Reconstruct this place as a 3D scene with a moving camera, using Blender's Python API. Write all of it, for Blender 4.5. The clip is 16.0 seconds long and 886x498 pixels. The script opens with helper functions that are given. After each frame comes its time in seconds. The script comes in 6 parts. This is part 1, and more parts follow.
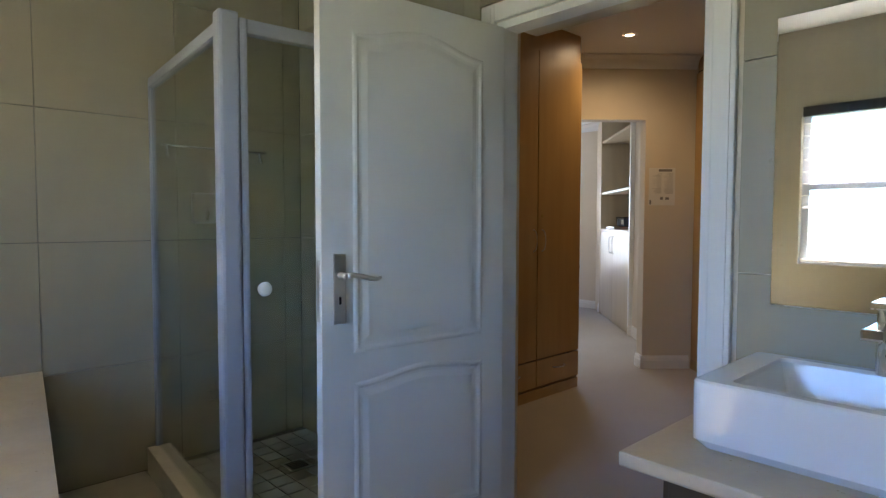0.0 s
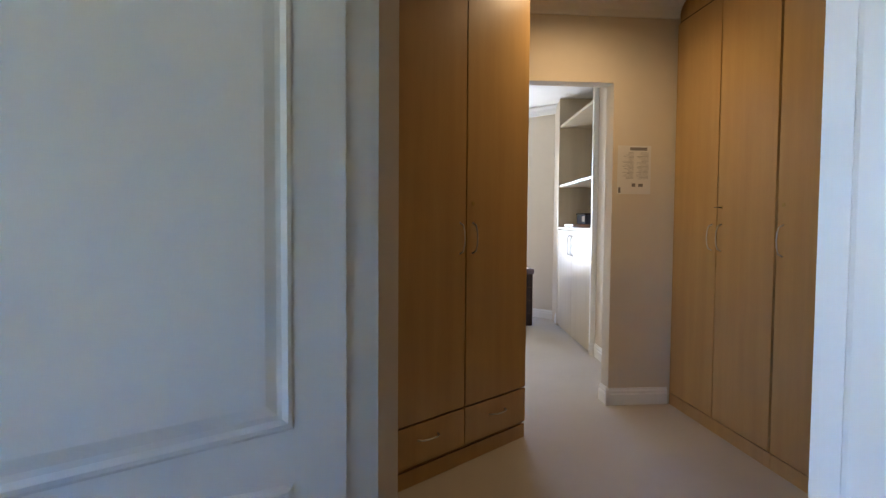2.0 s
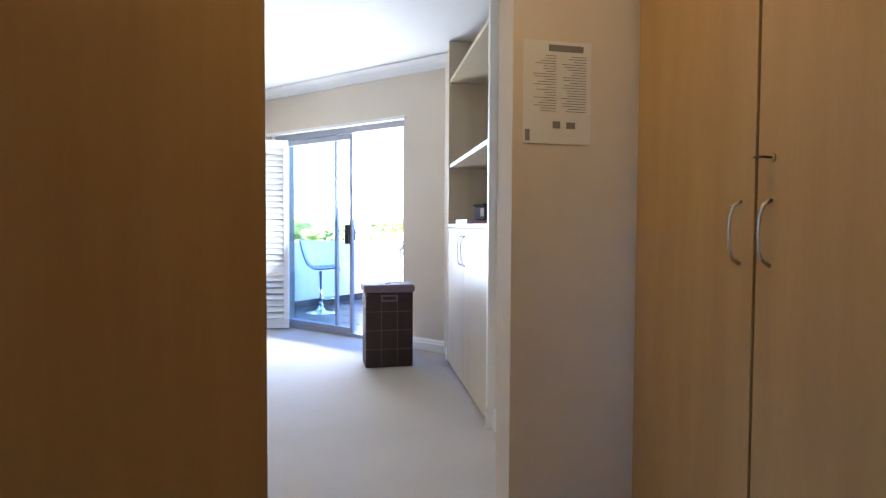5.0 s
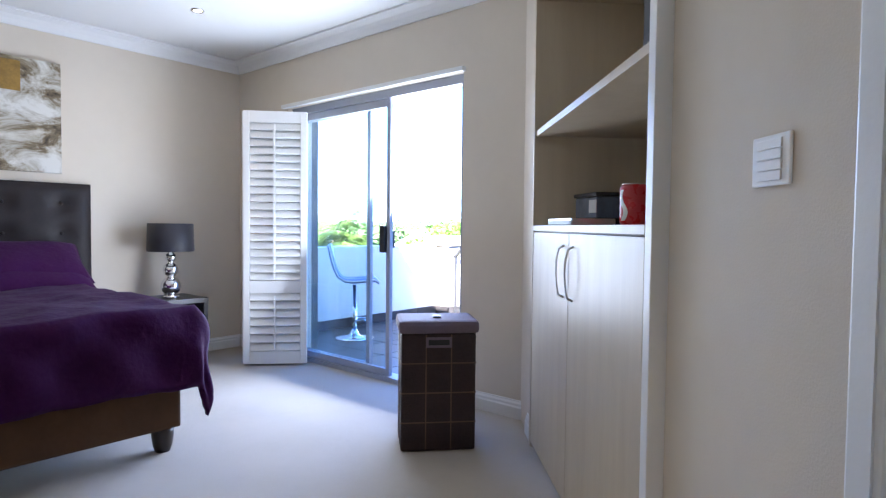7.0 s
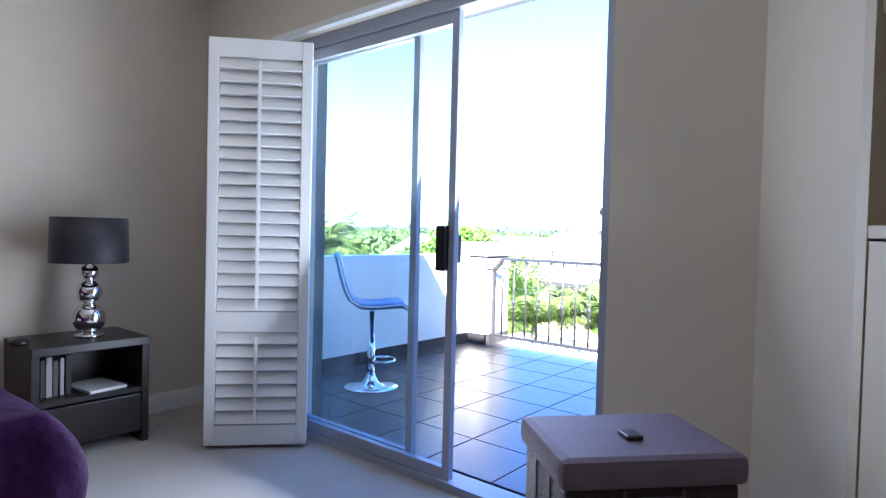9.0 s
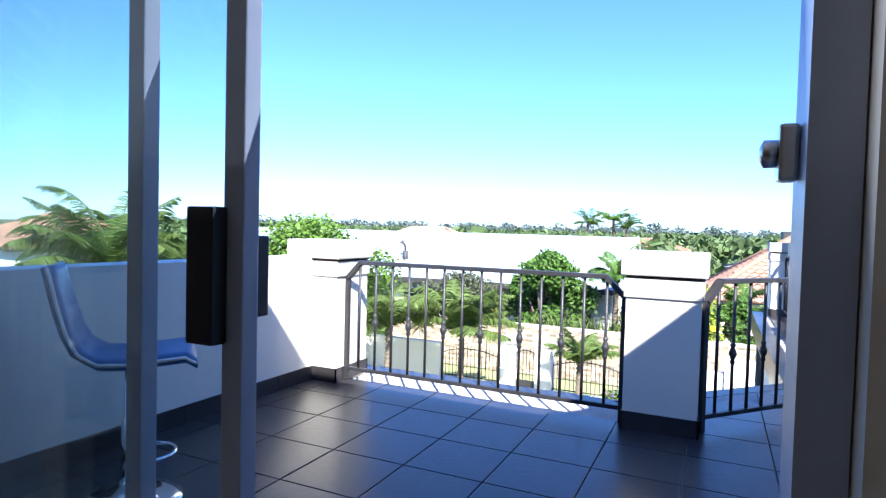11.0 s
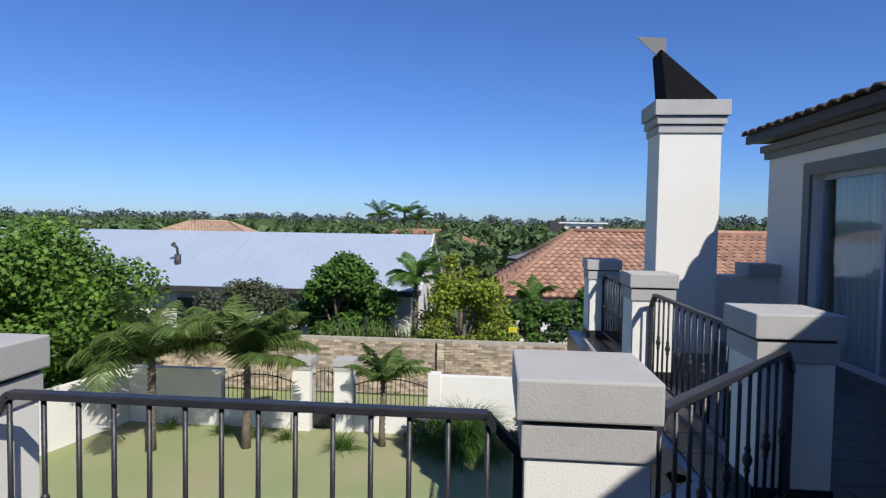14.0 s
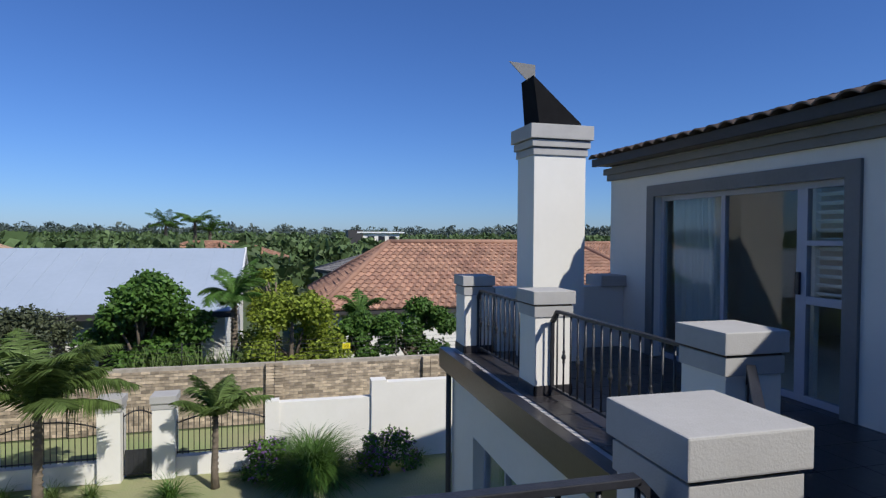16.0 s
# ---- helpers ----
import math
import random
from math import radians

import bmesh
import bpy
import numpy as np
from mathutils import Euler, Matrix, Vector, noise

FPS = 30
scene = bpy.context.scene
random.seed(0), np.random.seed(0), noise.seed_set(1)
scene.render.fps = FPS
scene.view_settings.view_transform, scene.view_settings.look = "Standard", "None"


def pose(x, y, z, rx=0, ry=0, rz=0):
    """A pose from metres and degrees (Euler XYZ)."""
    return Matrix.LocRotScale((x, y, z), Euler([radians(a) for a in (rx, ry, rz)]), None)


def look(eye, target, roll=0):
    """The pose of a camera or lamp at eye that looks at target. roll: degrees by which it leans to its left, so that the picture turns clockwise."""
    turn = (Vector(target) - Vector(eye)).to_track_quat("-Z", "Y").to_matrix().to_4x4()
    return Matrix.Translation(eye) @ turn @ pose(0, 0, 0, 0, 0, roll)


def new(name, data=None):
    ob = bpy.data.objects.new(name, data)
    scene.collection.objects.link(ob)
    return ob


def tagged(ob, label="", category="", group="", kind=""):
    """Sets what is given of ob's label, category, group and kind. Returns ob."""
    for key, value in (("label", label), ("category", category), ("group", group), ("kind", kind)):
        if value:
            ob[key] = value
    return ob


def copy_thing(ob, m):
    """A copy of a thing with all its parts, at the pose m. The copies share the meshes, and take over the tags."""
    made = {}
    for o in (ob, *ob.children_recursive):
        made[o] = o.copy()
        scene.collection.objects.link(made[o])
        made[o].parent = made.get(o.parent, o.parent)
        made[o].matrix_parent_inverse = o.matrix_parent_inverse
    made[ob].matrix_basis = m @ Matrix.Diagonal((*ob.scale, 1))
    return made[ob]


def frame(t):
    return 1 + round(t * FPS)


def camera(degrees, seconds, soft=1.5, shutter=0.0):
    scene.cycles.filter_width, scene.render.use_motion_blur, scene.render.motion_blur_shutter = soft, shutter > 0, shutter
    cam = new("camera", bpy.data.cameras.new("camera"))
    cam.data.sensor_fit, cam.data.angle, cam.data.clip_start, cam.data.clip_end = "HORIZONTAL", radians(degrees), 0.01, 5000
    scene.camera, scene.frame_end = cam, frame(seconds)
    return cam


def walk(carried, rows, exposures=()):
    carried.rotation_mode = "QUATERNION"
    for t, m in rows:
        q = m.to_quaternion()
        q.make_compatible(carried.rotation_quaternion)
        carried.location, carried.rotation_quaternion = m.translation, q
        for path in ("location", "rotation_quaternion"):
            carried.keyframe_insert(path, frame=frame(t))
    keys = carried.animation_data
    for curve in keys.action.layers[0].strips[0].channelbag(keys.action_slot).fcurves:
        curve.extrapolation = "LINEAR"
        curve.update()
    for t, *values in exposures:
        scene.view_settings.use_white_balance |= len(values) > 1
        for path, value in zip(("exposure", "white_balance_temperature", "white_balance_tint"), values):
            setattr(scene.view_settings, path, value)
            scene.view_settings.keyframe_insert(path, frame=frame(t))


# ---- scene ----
cam = camera(73.9, 16.0, soft=1.3)
PATH = [
    (0, (-0.741, -0.191, 1.260), (0.625, 1.267, 1.162), 0.1),
    (0.5, (-0.519, -0.024, 1.228), (0.844, 1.436, 1.131), 0.2),
    (1, (-0.227, 0.182, 1.214), (1.145, 1.634, 1.119), 0.3),
    (1.5, (0.091, 0.336, 1.176), (1.497, 1.756, 1.085), 0.4),
    (2, (0.346, 0.446, 1.200), (1.802, 1.814, 1.107), 0.4),
    (2.5, (0.587, 0.577, 1.218), (2.122, 1.856, 1.126), 0.4),
    (3, (0.874, 0.691, 1.204), (2.483, 1.875, 1.116), 0.5),
    (3.5, (1.186, 0.831, 1.214), (2.811, 1.995, 1.124), 0.3),
    (3.7, (1.307, 0.905, 1.202), (2.943, 2.051, 1.114), 0.4),
    (5.8, (2.872, 1.777, 1.123), (4.478, 2.966, 1.052), 0.4),
    (6, (2.984, 1.888, 1.124), (4.580, 3.090, 1.051), 0.5),
    (6.5, (3.316, 2.181, 1.142), (4.861, 3.450, 1.066), 0.5),
    (7, (3.638, 2.518, 1.136), (5.150, 3.825, 1.061), 0.6),
    (7.5, (3.919, 2.861, 1.105), (5.414, 4.188, 1.036), 0.7),
    (8, (4.157, 3.242, 1.099), (5.650, 4.572, 1.035), 0.8),
    (8.2, (4.230, 3.416, 1.100), (5.729, 4.739, 1.038), 0.9),
    (10.5, (5.692, 4.827, 1.124), (7.408, 5.851, 1.064), 1.7),
    (11, (5.985, 4.998, 1.116), (7.795, 5.845, 1.050), 1.5),
    (11.5, (6.285, 5.104, 1.120), (8.171, 5.767, 1.054), 1.4),
    (12, (6.581, 5.134, 1.240), (8.510, 5.656, 1.159), 1.2),
    (12.5, (6.829, 5.176, 1.323), (8.781, 5.607, 1.237), 1.2),
    (13, (7.145, 5.256, 1.389), (9.111, 5.616, 1.303), 1.2),
    (13.5, (7.413, 5.379, 1.447), (9.391, 5.662, 1.360), 1.1),
    (14, (7.600, 5.578, 1.508), (9.591, 5.753, 1.421), 0.9),
    (14.5, (7.761, 5.827, 1.543), (9.759, 5.862, 1.456), 0.9),
    (15, (7.876, 6.090, 1.560), (9.865, 5.895, 1.478), 0.7),
    (15.5, (7.964, 6.368, 1.580), (9.931, 6.012, 1.510), 0.5),
    (16, (7.995, 6.631, 1.609), (9.928, 6.121, 1.561), 0.4),
]
EXPOSURE = [
    (0.0, 4.5, 6900, 11), (1.0, 4.7, 6900, 11), (1.5, 4.85, 6900, 11), (2.0, 4.95, 6900, 11), (2.5, 5.1, 6800, 11), (3.5, 5.45, 6700, 11), (5.0, 5.0, 6200, 11), (6.0, 4.5, 6000, 13),
    (7.0, 4.4, 6000, 13), (8.2, 4.1, 6000, 14), (9.6, 3.2, 5900, 12), (10.5, 2.2, 6000, 13), (11.0, 2.0, 6000, 12), (11.5, 1.45, 6100, 10),
    (12.0, 1.1, 6300, 10), (12.5, 0.82, 6300, 10), (13.5, 0.35, 6300, 10), (14.5, 0.1, 6300, 10), (16.0, -0.02, 6200, 10),
]
walk(cam, [(t, look(eye, aim, roll)) for t, eye, aim, roll in PATH], EXPOSURE)

# ---- daylight ----
TO_SUN = Vector((-0.82, -0.58, 1.0)).normalized()
SUN_ELEVATION = math.asin(TO_SUN.z)
world = bpy.data.worlds.new("sky")
scene.world = world
world.use_nodes = True
wn = world.node_tree
sky = wn.nodes.new("ShaderNodeTexSky")
sky.sky_type = "NISHITA"
sky.sun_disc = False
sky.sun_elevation = SUN_ELEVATION
sky.sun_rotation = math.atan2(TO_SUN.x, TO_SUN.y)
sky.altitude = 50
sky.air_density = 1.0
sky.dust_density = 0.25
sky.ozone_density = 7.0
clear = wn.nodes.new("ShaderNodeMix")
clear.data_type, clear.blend_type = "RGBA", "MULTIPLY"
clear.inputs[0].default_value = 1.0
clear.inputs[7].default_value = (0.71, 0.90, 1.28, 1)
wn.links.new(sky.outputs[0], clear.inputs[6])
wn.links.new(clear.outputs[2], wn.nodes["Background"].inputs[0])
wn.nodes["Background"].inputs[1].default_value = 0.085
sun_data = bpy.data.lights.new("sun", "SUN")
sun_data.energy, sun_data.angle, sun_data.color = 5.0, radians(0.53), (1.0, 0.95, 0.87)
sun = new("sun", sun_data)
sun.matrix_world = look((0, 0, 30), Vector((0, 0, 30)) - TO_SUN)


def area_lamp(name, m, w, h, power, color):
    d = bpy.data.lights.new(name, "AREA")
    d.shape, d.size, d.size_y, d.energy, d.color = "RECTANGLE", w, h, power, color
    ob = new(name, d)
    ob.matrix_world = m
    return ob


# skylight coming in at the glazed openings
area_lamp("sliding_door_skylight", look((6.575, 5.66, 1.10), (4.5, 5.66, 1.9)), 1.40, 1.95, 4.4, (0.82, 0.89, 1.0))
area_lamp("bathroom_window_skylight", look((-2.20, 0.61, 1.5), (0.0, 0.8, 1.1)), 1.1, 1.1, 0.12, (0.95, 0.97, 1.0))


def downlight_lamp(x, y, z, power):
    d = bpy.data.lights.new("downlight_lamp", "SPOT")
    d.energy, d.spot_size, d.spot_blend, d.shadow_soft_size, d.color = power, radians(164), 1.0, 0.04, (1.0, 0.72, 0.43)
    ob = new("downlight_lamp", d)
    ob.location = (x, y, z)


# ---- materials ----
def mat(name, color, rough=0.6, metal=0.0, vary=0.10, scale=4.0, bump=0.0, bump_scale=60.0, second=None, mix=0.5,
        stretch=(1, 1, 1), spec=0.5, island=False, rand=0.0, sheen=0.0, through_light=0.0, coat=0.0):
    """A surface with broad and fine variation of its colour and a fine relief."""
    m = bpy.data.materials.new(name)
    m.use_nodes = True
    nt = m.node_tree
    b = nt.nodes["Principled BSDF"]
    co = nt.nodes.new("ShaderNodeTexCoord")
    mp = nt.nodes.new("ShaderNodeMapping")
    mp.inputs["Scale"].default_value = stretch
    nt.links.new(co.outputs["Object"], mp.inputs[0])
    n1 = nt.nodes.new("ShaderNodeTexNoise")
    n1.inputs["Scale"].default_value, n1.inputs["Detail"].default_value = scale, 5
    n2 = nt.nodes.new("ShaderNodeTexNoise")
    n2.inputs["Scale"].default_value, n2.inputs["Detail"].default_value = scale * 9, 4
    nt.links.new(mp.outputs[0], n1.inputs[0])
    nt.links.new(mp.outputs[0], n2.inputs[0])
    ramp = nt.nodes.new("ShaderNodeMix")
    ramp.data_type = "RGBA"
    c2 = second or tuple(c * (1 - 2.2 * vary) for c in color)
    ramp.inputs[6].default_value = (*color, 1)
    ramp.inputs[7].default_value = (*c2, 1)
    add = nt.nodes.new("ShaderNodeMath")
    add.operation = "MULTIPLY_ADD"
    add.inputs[1].default_value = 0.45
    nt.links.new(n2.outputs["Fac"], add.inputs[0])
    half = nt.nodes.new("ShaderNodeMapRange")
    half.inputs[1].default_value, half.inputs[2].default_value = 0.3, 0.7
    half.inputs[3].default_value, half.inputs[4].default_value = -0.15, 2 * mix - 0.4
    nt.links.new(n1.outputs["Fac"], half.inputs[0])
    nt.links.new(half.outputs[0], add.inputs[2])
    add.use_clamp = True
    nt.links.new(add.outputs[0], ramp.inputs[0])
    out = ramp.outputs[2]
    if rand or island:
        hsv = nt.nodes.new("ShaderNodeHueSaturation")
        src = nt.nodes.new("ShaderNodeNewGeometry").outputs["Random Per Island"] if island else nt.nodes.new("ShaderNodeObjectInfo").outputs["Random"]
        r = nt.nodes.new("ShaderNodeMapRange")
        amount = rand or 0.25
        r.inputs[3].default_value, r.inputs[4].default_value = 1 - amount, 1 + amount
        nt.links.new(src, r.inputs[0])
        nt.links.new(r.outputs[0], hsv.inputs["Value"])
        nt.links.new(out, hsv.inputs["Color"])
        out = hsv.outputs[0]
    nt.links.new(out, b.inputs["Base Color"])
    rr = nt.nodes.new("ShaderNodeMapRange")
    rr.inputs[3].default_value, rr.inputs[4].default_value = max(0.01, rough * 0.8), min(1, rough * 1.2)
    nt.links.new(n2.outputs["Fac"], rr.inputs[0])
    nt.links.new(rr.outputs[0], b.inputs["Roughness"])
    b.inputs["Metallic"].default_value = metal
    b.inputs["Specular IOR Level"].default_value = spec
    b.inputs["Coat Weight"].default_value = coat
    b.inputs["Sheen Weight"].default_value = sheen
    if through_light:
        b.inputs["Subsurface Weight"].default_value = 0
        tr = nt.nodes.new("ShaderNodeBsdfTranslucent")
        nt.links.new(out, tr.inputs[0])
        ms = nt.nodes.new("ShaderNodeMixShader")
        ms.inputs[0].default_value = through_light
        nt.links.new(b.outputs[0], ms.inputs[1])
        nt.links.new(tr.outputs[0], ms.inputs[2])
        nt.links.new(ms.outputs[0], nt.nodes["Material Output"].inputs[0])
    if bump:
        n3 = nt.nodes.new("ShaderNodeTexNoise")
        n3.inputs["Scale"].default_value, n3.inputs["Detail"].default_value = bump_scale, 3
        nt.links.new(mp.outputs[0], n3.inputs[0])
        bp = nt.nodes.new("ShaderNodeBump")
        bp.inputs["Strength"].default_value, bp.inputs["Distance"].default_value = bump, 0.02
        nt.links.new(n3.outputs["Fac"], bp.inputs["Height"])
        nt.links.new(bp.outputs[0], b.inputs["Normal"])
    return m


def glass_mat(name, color=(0.93, 0.97, 0.96), gloss=0.08):
    m = bpy.data.materials.new(name)
    m.use_nodes = True
    nt = m.node_tree
    nt.nodes.remove(nt.nodes["Principled BSDF"])
    a, g, x, f = (nt.nodes.new("ShaderNode" + k) for k in ("BsdfTransparent", "BsdfGlossy", "MixShader", "LayerWeight"))
    a.inputs[0].default_value = (*color, 1)
    g.inputs["Roughness"].default_value = 0.01
    f.inputs[0].default_value = 0.5
    k = nt.nodes.new("ShaderNodeMath")
    k.operation = "POWER"
    k.inputs[1].default_value = 3.0
    nt.links.new(f.outputs["Facing"], k.inputs[0])
    s = nt.nodes.new("ShaderNodeMapRange")
    s.inputs[3].default_value, s.inputs[4].default_value = gloss * 0.35, 0.55
    nt.links.new(k.outputs[0], s.inputs[0])
    nt.links.new(s.outputs[0], x.inputs[0])
    nt.links.new(a.outputs[0], x.inputs[1])
    nt.links.new(g.outputs[0], x.inputs[2])
    nt.links.new(x.outputs[0], nt.nodes["Material Output"].inputs[0])
    return m


def glow_mat(name, color, strength):
    m = bpy.data.materials.new(name)
    m.use_nodes = True
    b = m.node_tree.nodes["Principled BSDF"]
    b.inputs["Base Color"].default_value = (*color, 1)
    b.inputs["Emission Color"].default_value = (*color, 1)
    b.inputs["Emission Strength"].default_value = strength
    return m


WALL = mat("cream wall paint", (0.69, 0.61, 0.495), 0.75, vary=0.03, scale=1.5, bump=0.05, bump_scale=180)
CEIL = mat("white ceiling paint", (0.80, 0.80, 0.79), 0.8, vary=0.02, scale=1.2, bump=0.03, bump_scale=150)
WHITE = mat("white gloss paint", (0.78, 0.78, 0.76), 0.35, vary=0.02, scale=3, bump=0.02, bump_scale=90)
SKIRT = mat("white skirting paint", (0.80, 0.79, 0.76), 0.4, vary=0.03, scale=3)
CARPET = mat("beige loop carpet", (0.43, 0.385, 0.32), 0.95, vary=0.06, scale=2.0, bump=0.22, bump_scale=420, sheen=0.3, spec=0.1)
MAPLE = mat("light maple veneer", (0.50, 0.315, 0.125), 0.36, vary=0.10, scale=2.2, stretch=(6, 6, 0.5), bump=0.03, bump_scale=60, second=(0.415, 0.25, 0.092))
PALE = mat("pale maple melamine", (0.58, 0.49, 0.35), 0.4, vary=0.06, scale=2.2, stretch=(6, 6, 0.5), second=(0.51, 0.42, 0.295))
GAP = mat("dark cabinet gap", (0.09, 0.055, 0.025), 0.8, vary=0.1)
NICKEL = mat("brushed nickel", (0.66, 0.64, 0.61), 0.30, metal=1.0, vary=0.01, scale=3)
CHROME = mat("polished chrome", (0.82, 0.82, 0.83), 0.07, metal=1.0, vary=0.03, scale=10)
BRASS = mat("dull brass", (0.50, 0.36, 0.14), 0.35, metal=1.0, vary=0.1, scale=30)
TILE = mat("satin stone-grey wall tile", (0.37, 0.335, 0.25), 0.3, vary=0.07, scale=1.6, second=(0.32, 0.29, 0.215), rand=0.03)
GROUT = mat("dark tile grout", (0.10, 0.09, 0.075), 0.9, vary=0.1)
FLOORTILE = mat("beige floor tile", (0.36, 0.33, 0.27), 0.4, vary=0.08, scale=2, rand=0.04)
CERAMIC = mat("white glazed ceramic", (0.83, 0.84, 0.85), 0.08, vary=0.01, scale=2, coat=0.3)
STONE = mat("cream stone counter", (0.55, 0.48, 0.36), 0.3, vary=0.12, scale=6, second=(0.45, 0.38, 0.27))
DARKWOOD = mat("dark wenge wood", (0.035, 0.022, 0.016), 0.4, vary=0.2, scale=3, stretch=(5, 5, 0.6))
BLACKWOOD = mat("black-brown lacquered wood", (0.022, 0.017, 0.017), 0.3, vary=0.15, scale=4)
LEATHER = mat("dark brown leatherette", (0.020, 0.014, 0.014), 0.55, vary=0.15, scale=9, bump=0.12, bump_scale=220, spec=0.3)
PURPLE = mat("purple cotton bedding", (0.036, 0.003, 0.043), 0.85, vary=0.10, scale=5, bump=0.25, bump_scale=25, sheen=0.03, spec=0.15)
SUEDE = mat("brown suede bed base", (0.085, 0.040, 0.017), 0.9, vary=0.12, scale=6, sheen=0.3, spec=0.15)
SHADE = mat("black satin lampshade", (0.016, 0.015, 0.022), 0.55, vary=0.1, scale=8, sheen=0.2)
WICKER = mat("dark brown woven panel", (0.034, 0.013, 0.013), 0.6, vary=0.25, scale=10, bump=0.5, bump_scale=150)
LINER = mat("mauve fabric lid", (0.16, 0.12, 0.155), 0.75, vary=0.08, scale=8)
MIRROR = mat("silvered mirror", (0.9, 0.92, 0.91), 0.02, metal=1.0, vary=0.0)
GLASS = glass_mat("clear window glass")
GREENGLASS = glass_mat("greenish shower glass", (0.91, 0.94, 0.92))
# white frames; the bluish shade they stand in is put into the base colour
ALU = mat("white powder-coated aluminium, blue shade in its colour", (0.34, 0.36, 0.42), 0.4, vary=0.03, scale=6)
BLACKPLASTIC = mat("black plastic", (0.012, 0.012, 0.014), 0.4, vary=0.1)
PLASTER = mat("off-white exterior plaster", (0.74, 0.71, 0.64), 0.9, vary=0.06, scale=1.3, bump=0.10, bump_scale=120, second=(0.68, 0.65, 0.58))
COPING = mat("grey painted coping", (0.42, 0.405, 0.38), 0.85, vary=0.08, scale=2.5, bump=0.12, bump_scale=110, second=(0.35, 0.335, 0.31))
TRIMGREY = mat("dark grey plaster band", (0.20, 0.195, 0.185), 0.85, vary=0.08, scale=2.5, bump=0.2, bump_scale=110)
BALTILE = mat("charcoal porcelain tile", (0.040, 0.036, 0.038), 0.32, vary=0.18, scale=3, rand=0.12, bump=0.04, bump_scale=30)
BALGROUT = mat("pale cement grout", (0.52, 0.49, 0.45), 0.95, vary=0.2, scale=8)
IRON = mat("dark painted iron", (0.030, 0.030, 0.034), 0.45, metal=0.0, vary=0.2, scale=14, bump=0.1, bump_scale=90)
LAWN = mat("mown lawn", (0.22, 0.28, 0.115), 0.95, vary=0.15, scale=0.5, second=(0.34, 0.295, 0.175), bump=0.9, bump_scale=30, spec=0.1)
FIELD = mat("scrub ground", (0.085, 0.12, 0.05), 0.95, vary=0.2, scale=0.05, second=(0.10, 0.10, 0.05), bump=0.8, bump_scale=3, spec=0.1)
BRICK = mat("buff face brick", (0.51, 0.41, 0.29), 0.9, vary=0.25, scale=7, rand=0.45, island=True, bump=0.3, bump_scale=60)
BRICK_ONE = mat("buff face brick piece", (0.51, 0.41, 0.29), 0.9, vary=0.25, scale=7, rand=0.45, bump=0.3, bump_scale=60)
MORTAR = mat("grey mortar", (0.42, 0.37, 0.30), 0.95, vary=0.15, scale=6)
CLAY = mat("terracotta roof tile", (0.36, 0.205, 0.13), 0.85, vary=0.15, scale=1.2, rand=0.25, island=True, second=(0.24, 0.125, 0.085))
EAVETILE = mat("weathered brown roof tile", (0.20, 0.135, 0.095), 0.85, vary=0.2, scale=5, rand=0.2, second=(0.12, 0.09, 0.07))
GREYROOF = mat("pale grey sheet roof", (0.335, 0.385, 0.45), 0.6, vary=0.05, scale=0.6, second=(0.30, 0.35, 0.41))
DARKFASCIA = mat("dark fascia", (0.045, 0.042, 0.04), 0.6, vary=0.1)
CURTAIN = mat("white sheer curtain", (0.65, 0.68, 0.72), 0.9, vary=0.05, scale=5, through_light=0.4)
BARK = mat("grey-brown bark", (0.20, 0.155, 0.11), 0.95, vary=0.25, scale=6, bump=0.6, bump_scale=30)


def leaf(name, c, t=0.3):
    return mat(name, c, 0.6, vary=0.2, scale=0.8, island=True, rand=0.38, through_light=t, spec=0.3)


LEAF = leaf("fresh green leaves", (0.135, 0.245, 0.036))
LEAF_DARK = leaf("deep green leaves", (0.095, 0.19, 0.032))
LEAF_OLIVE = leaf("grey-olive leaves", (0.115, 0.135, 0.070))
LEAF_LIME = leaf("yellow-green leaves", (0.26, 0.325, 0.035))
LEAF_PALM = leaf("palm fronds", (0.135, 0.20, 0.05))
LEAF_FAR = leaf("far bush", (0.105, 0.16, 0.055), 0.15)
# aerial haze is mixed into this leaf colour: greyer and bluer than LEAF_FAR
LEAF_HAZE = leaf("distant woods, haze in the colour", (0.095, 0.125, 0.105), 0.05)
FLOWER = leaf("purple flowers", (0.30, 0.16, 0.42))


# ---- building helpers ----
INDOORS, OUTDOORS = Matrix.Identity(4), Matrix.Translation((0.20, 0.16, 0))
origin = [INDOORS]


def B():
    return bmesh.new()


def box(bm, x0, y0, z0, x1, y1, z1, m=None, bevel=0.0):
    vs = [bm.verts.new(p) for p in ((x0, y0, z0), (x1, y0, z0), (x1, y1, z0), (x0, y1, z0), (x0, y0, z1), (x1, y0, z1), (x1, y1, z1), (x0, y1, z1))]
    fs = [bm.faces.new([vs[i] for i in f]) for f in ((0, 3, 2, 1), (4, 5, 6, 7), (0, 1, 5, 4), (1, 2, 6, 5), (2, 3, 7, 6), (3, 0, 4, 7))]
    if bevel:
        es = list({e for f in fs for e in f.edges})
        r = bmesh.ops.bevel(bm, geom=es, offset=bevel, segments=2, affect="EDGES", profile=0.6)
        vs = list({v for f in r["faces"] for v in f.verts} | {v for v in vs if v.is_valid})
    if m is not None:
        bmesh.ops.transform(bm, matrix=m, verts=vs)
    return bm


